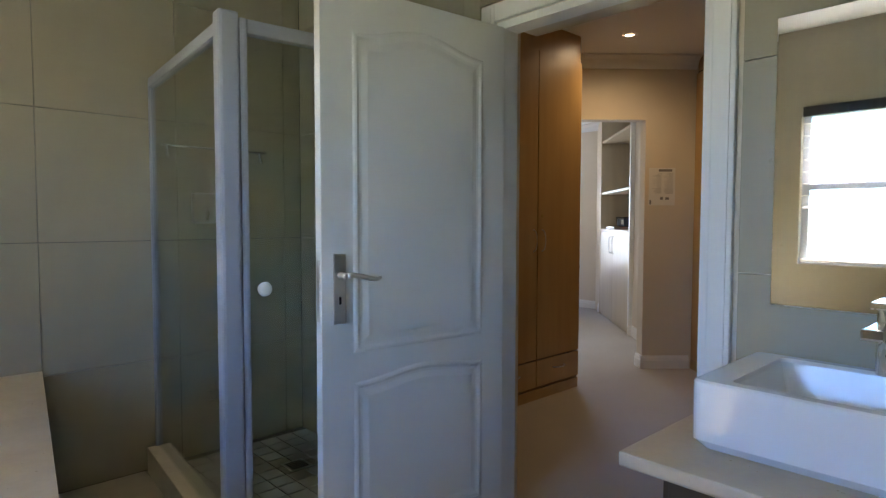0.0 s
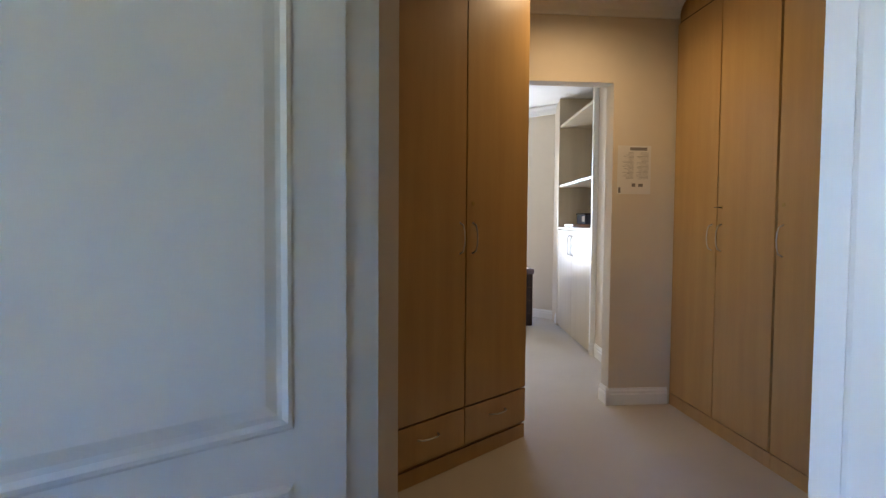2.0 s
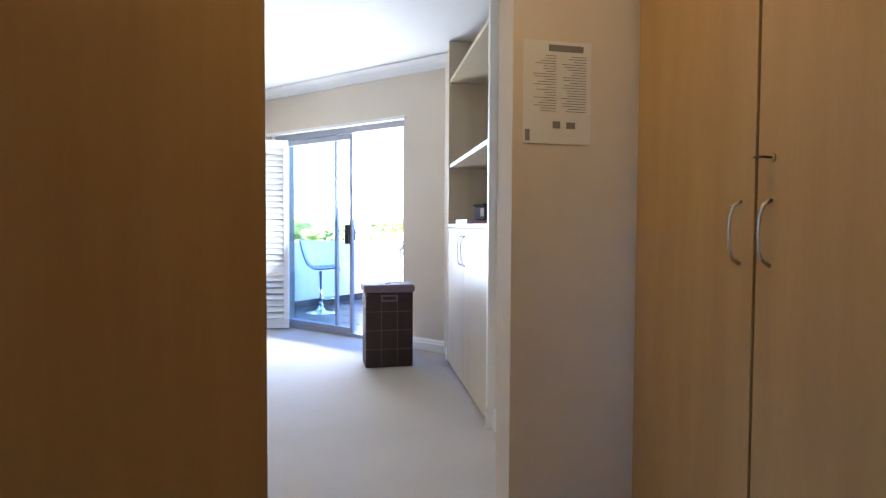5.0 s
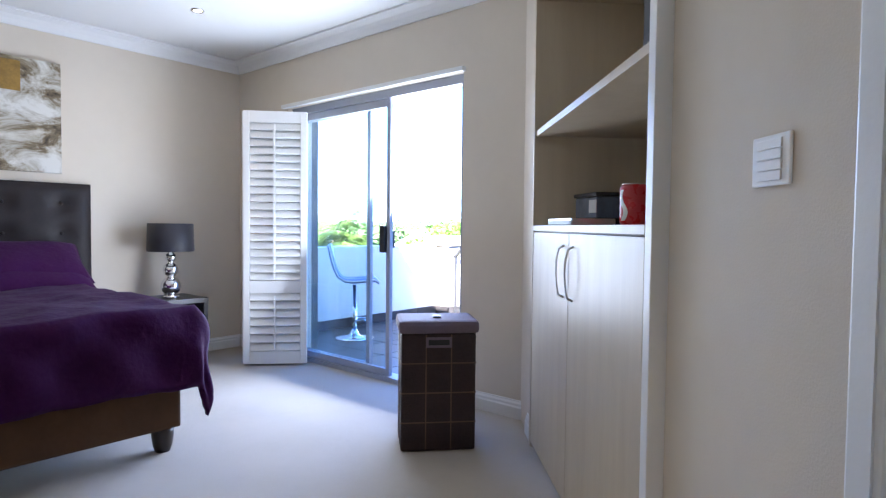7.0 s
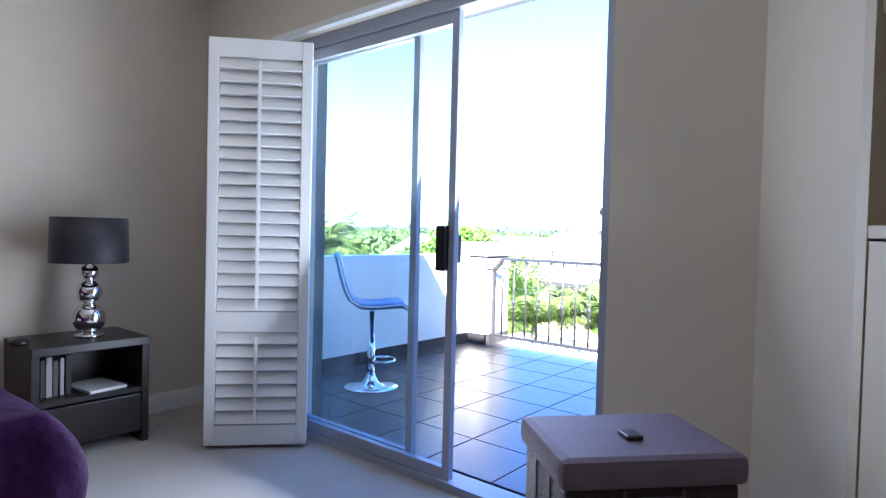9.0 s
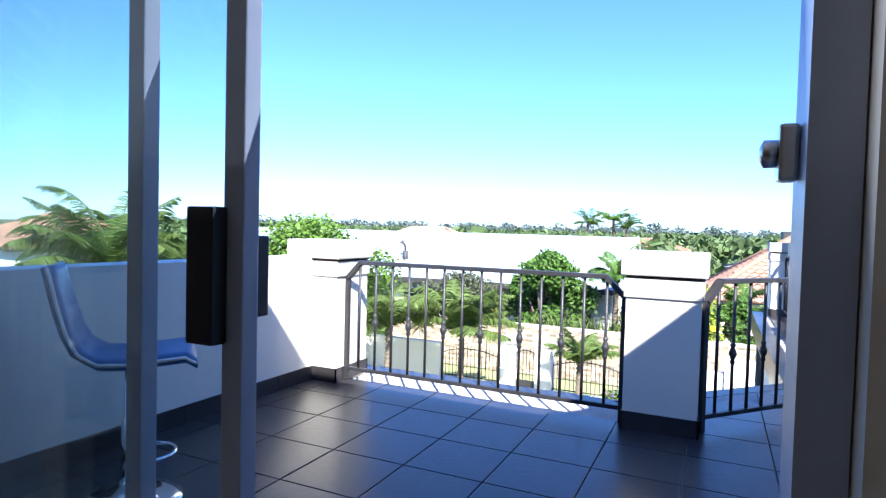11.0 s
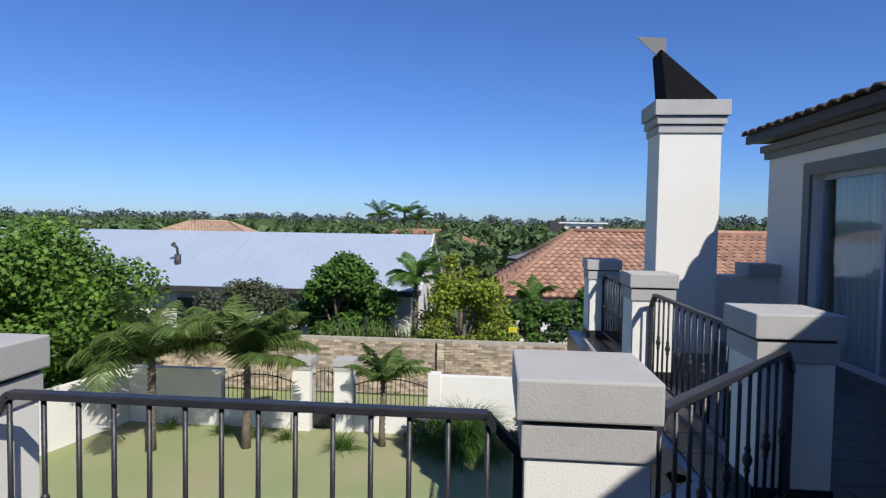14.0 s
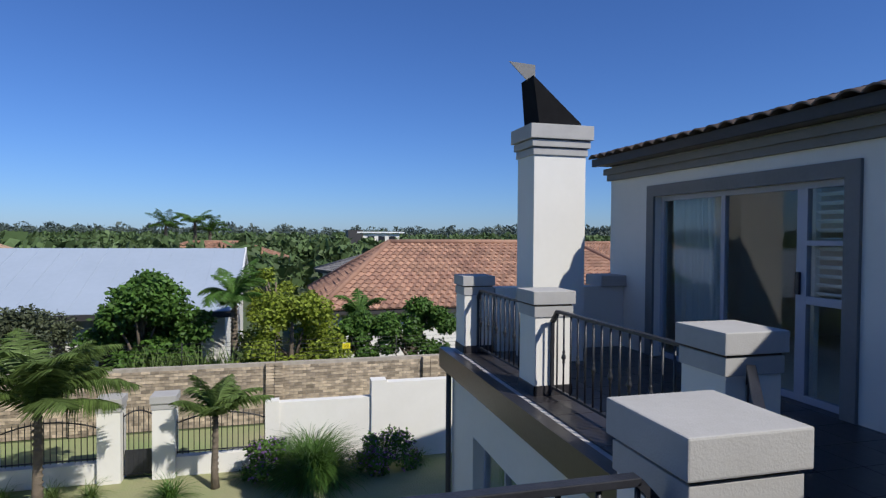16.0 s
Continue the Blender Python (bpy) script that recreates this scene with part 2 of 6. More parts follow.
def lathe(bm, profile, seg=20, at=(0, 0, 0), caps=True):
    """A turned shape from (radius, height) pairs."""
    rings = []
    for r, z in profile:
        rings.append([bm.verts.new((at[0] + r * math.cos(2 * math.pi * i / seg), at[1] + r * math.sin(2 * math.pi * i / seg), at[2] + z)) for i in range(seg)])
    for a, b in zip(rings, rings[1:]):
        for i in range(seg):
            f = bm.faces.new((a[i], a[(i + 1) % seg], b[(i + 1) % seg], b[i]))
            f.smooth = True
    if caps:
        bm.faces.new(rings[0][::-1])
        bm.faces.new(rings[-1])
    return bm


def tube(bm, pts, r, seg=8, caps=True):
    """A round bar along a line of points; r may be one radius or one for each point."""
    pts = [Vector(p) for p in pts]
    rs = r if isinstance(r, (list, tuple)) else [r] * len(pts)
    rings = []
    for i, p in enumerate(pts):
        d = (pts[min(i + 1, len(pts) - 1)] - pts[max(i - 1, 0)]).normalized()
        a = d.cross(Vector((0, 0, 1)) if abs(d.z) < 0.9 else Vector((1, 0, 0))).normalized()
        b = d.cross(a)
        rings.append([bm.verts.new(p + rs[i] * (math.cos(2 * math.pi * k / seg) * a + math.sin(2 * math.pi * k / seg) * b)) for k in range(seg)])
    for a, b in zip(rings, rings[1:]):
        for k in range(seg):
            f = bm.faces.new((a[k], b[k], b[(k + 1) % seg], a[(k + 1) % seg]))
            f.smooth = True
    if caps:
        bm.faces.new(rings[0])
        bm.faces.new(rings[-1][::-1])
    return bm


def prism(bm, pts, z0, z1):
    """An upright prism over an outline of (x, y) corners, counter-clockwise."""
    lo = [bm.verts.new((*p, z0)) for p in pts]
    hi = [bm.verts.new((*p, z1)) for p in pts]
    bm.faces.new(lo[::-1])
    bm.faces.new(hi)
    for i in range(len(pts)):
        j = (i + 1) % len(pts)
        bm.faces.new((lo[i], lo[j], hi[j], hi[i]))
    return bm


def mesh(name, bm, material):
    me = bpy.data.meshes.new(name)
    bmesh.ops.recalc_face_normals(bm, faces=bm.faces)
    bm.to_mesh(me)
    bm.free()
    me.materials.append(material)
    return me


def part(name, bm, material, parent, label=""):
    ob = new(name, mesh(name, bm, material))
    ob.parent = parent
    return tagged(ob, label)


def shared(name, me, parent, m):
    ob = new(name, me)
    ob.parent = parent
    ob.matrix_local = m
    return ob


def thing(name, m, label, category, group=""):
    ob = new(name)
    ob.empty_display_size = 0.1
    ob.matrix_world = origin[0] @ m
    return tagged(ob, label, category, group)


def single(name, bm, material, label, category, m=None, group=""):
    ob = new(name, mesh(name, bm, material))
    ob.matrix_world = origin[0] @ m if m is not None else origin[0]
    return tagged(ob, label, category, group)


def struct(name, bm, material, label, category, m=None):
    ob = new(name, mesh(name, bm, material))
    ob.matrix_world = origin[0] @ m if m is not None else origin[0]
    return tagged(ob, label, category, kind="structure")


def cloud(name, verts, faces, material):
    me = bpy.data.meshes.new(name)
    me.from_pydata(verts, [], faces)
    me.materials.append(material)
    return me

# ---- the setting, indoors ----
CEILING = 2.62
PASSAGE = pose(3.895, 2.277, 0, 0, 0, 48.5)    # the dressing passage: x along it, y to its left, origin at the doorway's corner
NICHE = pose(5.07, 3.05, 0, 0, 0, 43.5)      # the cupboard wall of the bedroom

struct("floor", box(B(), 1.17, -1.6, -0.25, 6.70, 7.75, 0.0), CARPET, "beige carpet on the dressing passage and bedroom floor", "floor")
struct("ceiling", box(B(), -2.15, -1.6, CEILING, 6.80, 7.75, CEILING + 0.2), CEIL, "smooth white painted ceiling", "ceiling")

bath_floor = struct("floor_bathroom", box(B(), -2.15, -1.6, -0.25, 1.17, 3.1, -0.012), GROUT, "beige tiled bathroom floor", "floor")
bath_north = struct("wall_bathroom_north", box(B(), -2.15, 2.96, -0.01, 1.20, 3.1, CEILING), GROUT, "bathroom wall of large satin tiles with dark joints", "wall")
bath_west = struct("wall_bathroom_west", (lambda b: (box(b, -2.15, -1.6, -0.01, -2.0, 0.06, CEILING), box(b, -2.15, 1.16, -0.01, -2.0, 2.96, CEILING),
                   box(b, -2.15, 0.06, -0.01, -2.0, 1.16, 0.95), box(b, -2.15, 0.06, 2.05, -2.0, 1.16, CEILING))[0])(B()), TILE, "tiled bathroom wall with a window opening", "wall")
struct("wall_bathroom_south", box(B(), -2.0, -1.6, -0.01, 6.8, -1.45, CEILING), TILE, "plain closing wall", "wall")
DOOR_Y0, DOOR_Y1, DOOR_H, BATH_X = 0.55, 1.405, 2.045, 1.05
b = B()
box(b, BATH_X, -1.45, -0.01, 1.30, DOOR_Y0, CEILING)
prism(b, [(BATH_X, DOOR_Y1), (1.16, DOOR_Y1), (1.315, 1.505), (1.315, 2.955), (BATH_X, 2.955)], -0.01, CEILING)
box(b, BATH_X, DOOR_Y0, DOOR_H, 1.30, DOOR_Y1, CEILING)
bath_east = struct("wall_bathroom_east", b, WALL, "wall between bathroom and dressing passage with a doorway", "wall")

# dressing passage and bedroom walls
struct("wall_dressing_north", box(B(), 1.202, 2.96, 0, 2.95, 3.1, CEILING), WALL, "cream wall behind the wardrobe", "wall")
b = B()
box(b, 0, -1.05, 0, 0.13, 0, CEILING)
box(b, 0, 0.85, 0, 0.13, 1.25, CEILING)
box(b, 0, 0, 2.10, 0.13, 0.85, CEILING)
struct("wall_doorway", b, WALL, "cream wall with a plain plastered doorway", "wall", PASSAGE)
struct("wall_dressing_south", box(B(), -3.9, -1.14, 0, 0, -1.02, CEILING), WALL, "cream wall behind the wardrobes", "wall", PASSAGE)
struct("wall_bedroom_west", box(B(), 1.9, 3.1, 0, 2.05, 7.75, CEILING), WALL, "cream bedroom wall", "wall")
struct("wall_bedroom_south", box(B(), 1.9, 3.1, 0, 2.95, 3.22, CEILING), WALL, "cream bedroom wall", "wall")
struct("wall_bedroom_north", box(B(), 2.05, 7.55, 0, 6.80, 7.75, CEILING), WALL, "cream bedroom wall behind the bed", "wall")
OPEN_Y0, OPEN_Y1, OPEN_H = 4.885, 6.78, 2.12
b = B()
box(b, 6.56, 4.20, 0, 6.80, OPEN_Y0, CEILING)
box(b, 6.56, OPEN_Y1, 0, 6.80, 7.55, CEILING)
box(b, 6.56, OPEN_Y0, OPEN_H, 6.80, OPEN_Y1, CEILING)
struct("wall_bedroom_east", b, WALL, "cream bedroom wall with a wide sliding door opening", "wall")
struct("wall_niche_back", box(B(), -1.0, -0.72, 0, 1.9, -0.60, CEILING), WALL, "cream wall behind the built-in cupboard", "wall", NICHE)
struct("wall_niche_end", box(B(), 1.622, -0.60, 0, 2.1, -0.03, CEILING), WALL, "cream wall beside the built-in cupboard", "wall", NICHE)
struct("wall_switch", box(B(), -0.66, -0.16, 0, 0.068, -0.045, CEILING), WALL, "short cream wall with a light switch", "wall", NICHE)
struct("wall_entrance", box(B(), -1.13, -0.16, 2.08, -0.66, -0.045, CEILING), WALL, "cream wall over the bedroom entrance", "wall", NICHE)
struct("wall_closing", box(B(), 4.7, -1.45, 0, 4.85, 2.3, CEILING), WALL, "plain closing wall", "wall")


def skirting(m, x0, x1, name="baseboard", t=0.018, h=0.11):
    """A moulded white skirting board along x, on the side towards +y."""
    prof = [(0, 0), (t, 0), (t, h * 0.62), (t * 0.72, h * 0.70), (t * 0.72, h * 0.82), (t * 0.35, h * 0.93), (t * 0.3, h), (0, h)]
    b = B()
    a = [b.verts.new((x0, y, z)) for y, z in prof]
    c = [b.verts.new((x1, y, z)) for y, z in prof]
    for i in range(len(prof)):
        j = (i + 1) % len(prof)
        b.faces.new((a[i], a[j], c[j], c[i]))
    b.faces.new(a)
    b.faces.new(c[::-1])
    return struct(name, b, SKIRT, "white moulded skirting board along the wall", "baseboard", m)


skirting(pose(3.895, 2.277, 0, 0, 0, 138.5), -0.40, 0.018)
skirting(PASSAGE @ pose(0, 0, 0, 0, 0, 0), -0.018, 0.13)
skirting(PASSAGE @ pose(0.13, 0, 0, 0, 0, -90), 0.0, 0.3)
skirting(NICHE @ pose(0, -0.045, 0), -0.58, 0.07)
skirting(NICHE @ pose(0, -0.03, 0), 1.622, 1.80)
skirting(NICHE @ pose(0.068, 0.0, 0, 0, 0, 90), -0.047, 0.010)
skirting(pose(6.56, 4.20, 0, 0, 0, 90), 0.0, 0.68)
skirting(pose(6.56, 6.80, 0, 0, 0, 90), 0.0, 0.75)
skirting(pose(6.56, 7.55, 0, 0, 0, 180), 0.0, 4.5)
skirting(pose(2.05, 3.22, 0, 0, 0, 0), 0.0, 0.9)


def cornice(m, x0, x1, s=0.10):
    """A coved ceiling moulding along x, on the side towards +y."""
    prof = [(0, 0), (0, -s), (s * 0.16, -s), (s * 0.22, -s * 0.86), (s * 0.30, -s * 0.62), (s * 0.5, -s * 0.36), (s * 0.8, -s * 0.2), (s, -s * 0.14), (s, 0)]
    b = B()
    a = [b.verts.new((x0, y, z)) for y, z in prof]
    c = [b.verts.new((x1, y, z)) for y, z in prof]
    for i in range(len(prof)):
        j = (i + 1) % len(prof)
        f = b.faces.new((a[i], a[j], c[j], c[i]))
    return struct("trim", b, CEIL, "white coved cornice under the ceiling", "cornice", m)


cornice(pose(6.56, 7.55, CEILING - 0.002, 0, 0, 180), 0, 4.5)
cornice(pose(6.56, 4.2, CEILING - 0.002, 0, 0, 90), 0, 3.35)
cornice(pose(3.895, 2.277, CEILING - 0.002, 0, 0, 138.5), -0.42, 1.25)
cornice(pose(1.30, 1.4, CEILING - 0.002, 0, 0, -90), 0, 2.8, 0.09)

# wall tiles of the bathroom, each 0.6 m
big = B()
box(big, 0.0015, 0, 0.0015, 0.5985, 0.012, 0.5985, bevel=0.002)
big_tile = mesh("tile", big, TILE)


def tile_wall(parent, m, x0, x1, z0, z1, ox, oz):
    i = math.floor((x0 - ox) / 0.6)
    while ox + i * 0.6 < x1 - 0.01:
        k = math.floor((z0 - oz) / 0.6)
        while oz + k * 0.6 < z1 - 0.01:
            xa, xb = max(x0, ox + i * 0.6), min(x1, ox + i * 0.6 + 0.6)
            za, zb = max(z0, oz + k * 0.6), min(z1, oz + k * 0.6 + 0.6)
            if xb - xa > 0.02 and zb - za > 0.02:
                t = shared("tile", big_tile, parent, m @ pose(xa, 0, za))
                t.scale = ((xb - xa) / 0.6, 1, (zb - za) / 0.6)
            k += 1
        i += 1


tile_wall(bath_north, pose(0, 2.948, 0), -2.0, 1.038, 0, CEILING, -0.266, -0.045)
EAST_FACE = Matrix(((0, -1, 0, BATH_X), (1, 0, 0, 0), (0, 0, 1, 0), (0, 0, 0, 1)))
tile_wall(bath_east, EAST_FACE, -1.45, DOOR_Y0 - 0.085, 0, CEILING, DOOR_Y0 - 0.685, -0.09)
tile_wall(bath_east, EAST_FACE, DOOR_Y1 + 0.085, 2.945, 0, CEILING, 1.585, -0.045)
tile_wall(bath_east, EAST_FACE, DOOR_Y0 - 0.085, DOOR_Y1 + 0.085, DOOR_H + 0.08, CEILING, 0.575, -0.09)
fl = B()
box(fl, 0.002, 0.002, 0, 0.398, 0.398, 0.012, bevel=0.002)
floor_tile = mesh("tile", fl, FLOORTILE)
for i in range(7):
    for j in range(11):
        shared("tile", floor_tile, bath_floor, pose(-1.85 + 0.4 * i, -1.45 + 0.4 * j, -0.012))


def door_frame(m, width, height, depth, name):
    """Painted jambs, head and moulded architraves round an opening that runs along x."""
    f = struct(name, box(B(), 0, 0.0, height - 0.03, width, depth, height), WHITE, "white painted door frame with moulded architrave", "door frame", m)
    for x in (0, width - 0.03):
        part("jamb", box(B(), x, 0.0, 0, x + 0.03, depth, height - 0.03), WHITE, f)
    for side in (-0.022, depth):
        for x in (-0.07, width):
            b = B()
            box(b, x, side, 0, x + 0.07, side + 0.022, height + 0.07, bevel=0.006)
            box(b, x + 0.015, side - 0.004, 0.0, x + 0.03, side + 0.026, height + 0.055)
            part("architrave", b, WHITE, f)
        part("architrave", box(B(), 0.0, side, height, width, side + 0.022, height + 0.07, bevel=0.006), WHITE, f)
    return f


Y_ALONG = Matrix(((0, -1, 0, BATH_X + 0.09), (1, 0, 0, DOOR_Y0), (0, 0, 1, 0), (0, 0, 0, 1)))
door_frame(Y_ALONG, DOOR_Y1 - DOOR_Y0, DOOR_H, 0.09, "door_frame_1")
door_frame(NICHE @ pose(-1.10, -0.16, 0), 0.44, 2.08, 0.115, "door_frame_2")


def panel_door(m, w, h, name, label, handle=True):
    """A moulded two-panel door; the leaf runs along x from its hinge, its face looks to -y."""
    d = tagged(new(name), label, "door", kind="structure")
    d.matrix_world = m
    t = 0.04
    part("leaf", box(B(), 0, 0, 0.008, w, t, h, bevel=0.003), WHITE, d)
    for (z0, z1, arch) in ((0.16, 0.745, 0.03), (0.815, h - 0.10, 0.05)):
        for side in (-1, 1):
            x0, x1 = 0.115, w - 0.115
            pts = [(x0, z0), (x1, z0)] + [(x1 + (x0 - x1) * k / 16, z1 - arch + arch * math.sin(math.pi * k / 16) ** 2) for k in range(17)]
            yo = -0.0005 if side < 0 else t + 0.0005
            cx, cz = (x0 + x1) / 2, (z0 + z1) / 2
            b = B()
            rings = []
            for inset, lift in ((0, 0.0), (0.006, 0.004), (0.014, 0.0055), (0.024, 0.001), (0.034, 0.0005), (0.056, 0.004)):
                sx, sz = 1 - 2 * inset / (x1 - x0), 1 - 2 * inset / (z1 - z0)
                rings.append([b.verts.new((cx + (x - cx) * sx, yo + side * lift, cz + (z - cz) * sz)) for x, z in pts])
            for r, q in zip(rings, rings[1:]):
                for k in range(len(pts)):
                    b.faces.new((r[k], r[(k + 1) % len(pts)], q[(k + 1) % len(pts)], q[k]))
            b.faces.new(rings[-1])
            part("panel_moulding", b, WHITE, d)
    if handle:
        for side in (-1, 1):
            yo = -0.009 if side < 0 else t
            b = B()
            box(b, w - 0.085, yo, 0.92, w - 0.040, yo + 0.009, 1.15, bevel=0.004)
            p = part("backplate", b, NICKEL, d, "brushed nickel backplate")
            y1 = yo + (0.0045 + side * 0.05)
            b = B()
            tube(b, [(w - 0.062, yo + 0.005, 1.08), (w - 0.062, y1, 1.08)], 0.010, 10)
            tube(b, [(w - 0.062, y1, 1.08), (w - 0.085, y1, 1.083), (w - 0.12, y1, 1.077), (w - 0.15, y1, 1.068), (w - 0.175, y1, 1.066), (w - 0.19, y1, 1.07)], [0.010, 0.009, 0.008, 0.008, 0.007, 0.005], 10)
            part("lever_handle", b, NICKEL, p, "curved nickel lever")
            b = B()
            box(b, w - 0.066, yo - 0.001, 0.985, w - 0.058, yo + 0.010, 1.01)
            part("keyhole", b, BLACKPLASTIC, p)
        part("lock_plate", box(B(), w - 0.0005, 0.011, 0.93, w + 0.002, 0.029, 1.13), NICKEL, d, "nickel lock plate on the edge")
    return d


panel_door(pose(1.058, 1.408, 0, 0, 0, 174.6), 0.80, 2.02, "door_1", "open white moulded two-panel door with nickel lever handle")
panel_door(NICHE @ pose(-0.70, -0.08, 0, 0, 0, 180), 0.36, 2.04, "door_2", "closed white panelled bedroom door", False)

# ---- bathroom ----
def tub_edge(y):
    """The bath's slanting front edge."""
    return -0.266 + (y - 2.945) * 0.134


tub = thing("bath_surround", pose(0, 0, 0), "tiled bath surround with cream stone deck against the wall", "bath")
part("body", prism(B(), [(-2.0, 1.05), (tub_edge(1.05) - 0.015, 1.05), (tub_edge(2.945) - 0.015, 2.945), (-2.0, 2.945)], -0.01, 0.54), TILE, tub)
for x0, y0, x1, y1 in ((-2.0, 1.03, -1.78, 2.945), (-1.775, 1.03, -0.705, 1.25), (-1.775, 2.75, -0.505, 2.945)):
    part("deck_slab", box(B(), x0, y0, 0.542, x1, y1, 0.58, bevel=0.004), STONE, tub, "cream stone deck slab")
part("deck_slab", prism(B(), [(-0.70, 1.03), (tub_edge(1.03), 1.03), (tub_edge(2.945), 2.945), (-0.50, 2.945)], 0.542, 0.58), STONE, tub, "cream stone deck slab")
part("basin_liner", box(B(), -1.74, 1.29, 0.545, -0.74, 2.71, 0.552, bevel=0.002), CERAMIC, tub)

SX, SY = 0.11, 1.80
SHOWER = pose(SX, SY, 0, 0, 0, -5.2)
sh = thing("shower_enclosure", SHOWER, "framed glass corner shower with white metal posts", "shower")
b = B()
box(b, -0.035, -0.035, 0.06, 0.035, 0.035, 1.965, bevel=0.012)
box(b, 0.036, -0.03, 0.06, 0.065, 0.02, 1.95, bevel=0.010)
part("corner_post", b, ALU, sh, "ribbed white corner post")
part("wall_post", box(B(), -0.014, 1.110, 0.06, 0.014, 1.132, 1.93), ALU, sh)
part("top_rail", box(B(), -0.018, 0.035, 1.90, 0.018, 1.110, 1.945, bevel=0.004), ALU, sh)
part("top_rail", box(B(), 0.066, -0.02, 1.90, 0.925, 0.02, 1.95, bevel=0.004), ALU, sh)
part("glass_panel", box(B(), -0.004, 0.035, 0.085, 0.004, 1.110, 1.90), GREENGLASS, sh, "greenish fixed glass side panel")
gd = part("glass_door", box(B(), 0.068, -0.004, 0.09, 0.92, 0.004, 1.90), GREENGLASS, sh, "greenish glass shower door")
b = B()
lathe(b, [(0.010, 0), (0.012, 0.02), (0.024, 0.03), (0.027, 0.045), (0.020, 0.058), (0.004, 0.062)], 16)
bmesh.ops.transform(b, matrix=pose(0.108, -0.004, 1.016, 90, 0, 0), verts=b.verts)
part("knob", b, CERAMIC, gd, "round white door knob")
b = B()
box(b, -0.055, -0.055, -0.005, 0.055, 1.125, 0.125, bevel=0.004)
box(b, 0.055, -0.055, -0.005, 0.91, 0.055, 0.125, bevel=0.004)
struct("shower_kerb", b, STONE, "cream stone shower kerb", "kerb", SHOWER)
shf = struct("shower_floor", box(B(), SX + 0.16, SY + 0.07, -0.005, 1.035, 2.946, 0.012), GROUT, "small mosaic shower floor", "floor")
mo = B()
box(mo, 0.002, 0.002, 0, 0.095, 0.095, 0.006)
mosaic = mesh("tile", mo, FLOORTILE)
for i in range(8):
    for j in range(10):
        shared("tile", mosaic, shf, pose(SX + 0.12 + i * 0.1, SY + 0.09 + j * 0.1, 0.012))
b = B()
box(b, -0.06, -0.06, 0, 0.06, 0.06, 0.004, bevel=0.001)
dr = single("floor_drain", b, NICKEL, "square steel floor drain in the shower", "drain", pose(0.72, 2.45, 0.018))
b = B()
for i in range(5):
    box(b, -0.045, -0.042 + i * 0.019, 0.0042, 0.045, -0.034 + i * 0.019, 0.0055)
part("slot", b, BLACKPLASTIC, dr)
b = B()
tube(b, [(0.24, 2.905, 1.63), (0.80, 2.905, 1.63)], 0.008, 10)
rail = single("towel_rail", b, CHROME, "chrome towel rail on the shower wall", "rail")
for x in (0.275, 0.765):
    part("bracket", tube(B(), [(x, 2.947, 1.63), (x, 2.905, 1.63), (x, 2.90, 1.57)], 0.011, 8), CHROME, rail)
sd = single("soap_holder", box(B(), -0.06, -0.05, 0, 0.06, 0, 0.16, bevel=0.012), NICKEL, "grey metal soap holder on the shower wall", "soap holder", pose(0.46, 2.946, 1.24))
part("hook", tube(B(), [(0, -0.05, 0.09), (0, -0.075, 0.06), (0, -0.06, 0.02)], 0.008, 8), CHROME, sd)
b = B()
for z in (0.0, 0.05):
    tube(b, [(-0.10, 0, z), (-0.10, -0.09, z), (0.10, -0.09, z), (0.10, 0, z)], 0.004, 6)
for k in range(7):
    tube(b, [(-0.09 + 0.03 * k, 0, 0.0), (-0.09 + 0.03 * k, -0.09, 0.0), (-0.09 + 0.03 * k, -0.09, 0.05)], 0.0025, 5)
sm = single("wire_soap_rack", b, CHROME, "small chrome wire soap rack on the shower wall", "soap rack", pose(0.54, 2.946, 0.32))
part("wall_plate", box(B(), -0.03, -0.004, 0.0, 0.03, 0.0, 0.07, bevel=0.002), CHROME, sm)

# vanity
VX, VY1, VZ = 0.465, 0.505, 0.73
va = thing("vanity_unit", pose(0, 0, 0), "dark wenge vanity cabinet with cream stone top", "vanity")
part("body", box(B(), VX + 0.08, -1.30, 0.10, 1.03, VY1 - 0.07, VZ - 0.035, bevel=0.004), DARKWOOD, va)
for y0, y1 in ((-1.28, -0.72), (-0.70, -0.13), (-0.11, VY1 - 0.09)):
    dv = part("door", box(B(), VX + 0.062, y0, 0.12, VX + 0.08, y1, VZ - 0.05, bevel=0.003), DARKWOOD, va)
    part("handle", tube(B(), [(VX + 0.062, y1 - 0.06, 0.5), (VX + 0.035, y1 - 0.06, 0.5), (VX + 0.035, y1 - 0.06, 0.4), (VX + 0.062, y1 - 0.06, 0.4)], 0.005, 8), NICKEL, dv)
part("counter", box(B(), VX, -1.32, VZ - 0.035, 1.036, VY1, VZ, bevel=0.006), STONE, va, "cream stone counter")


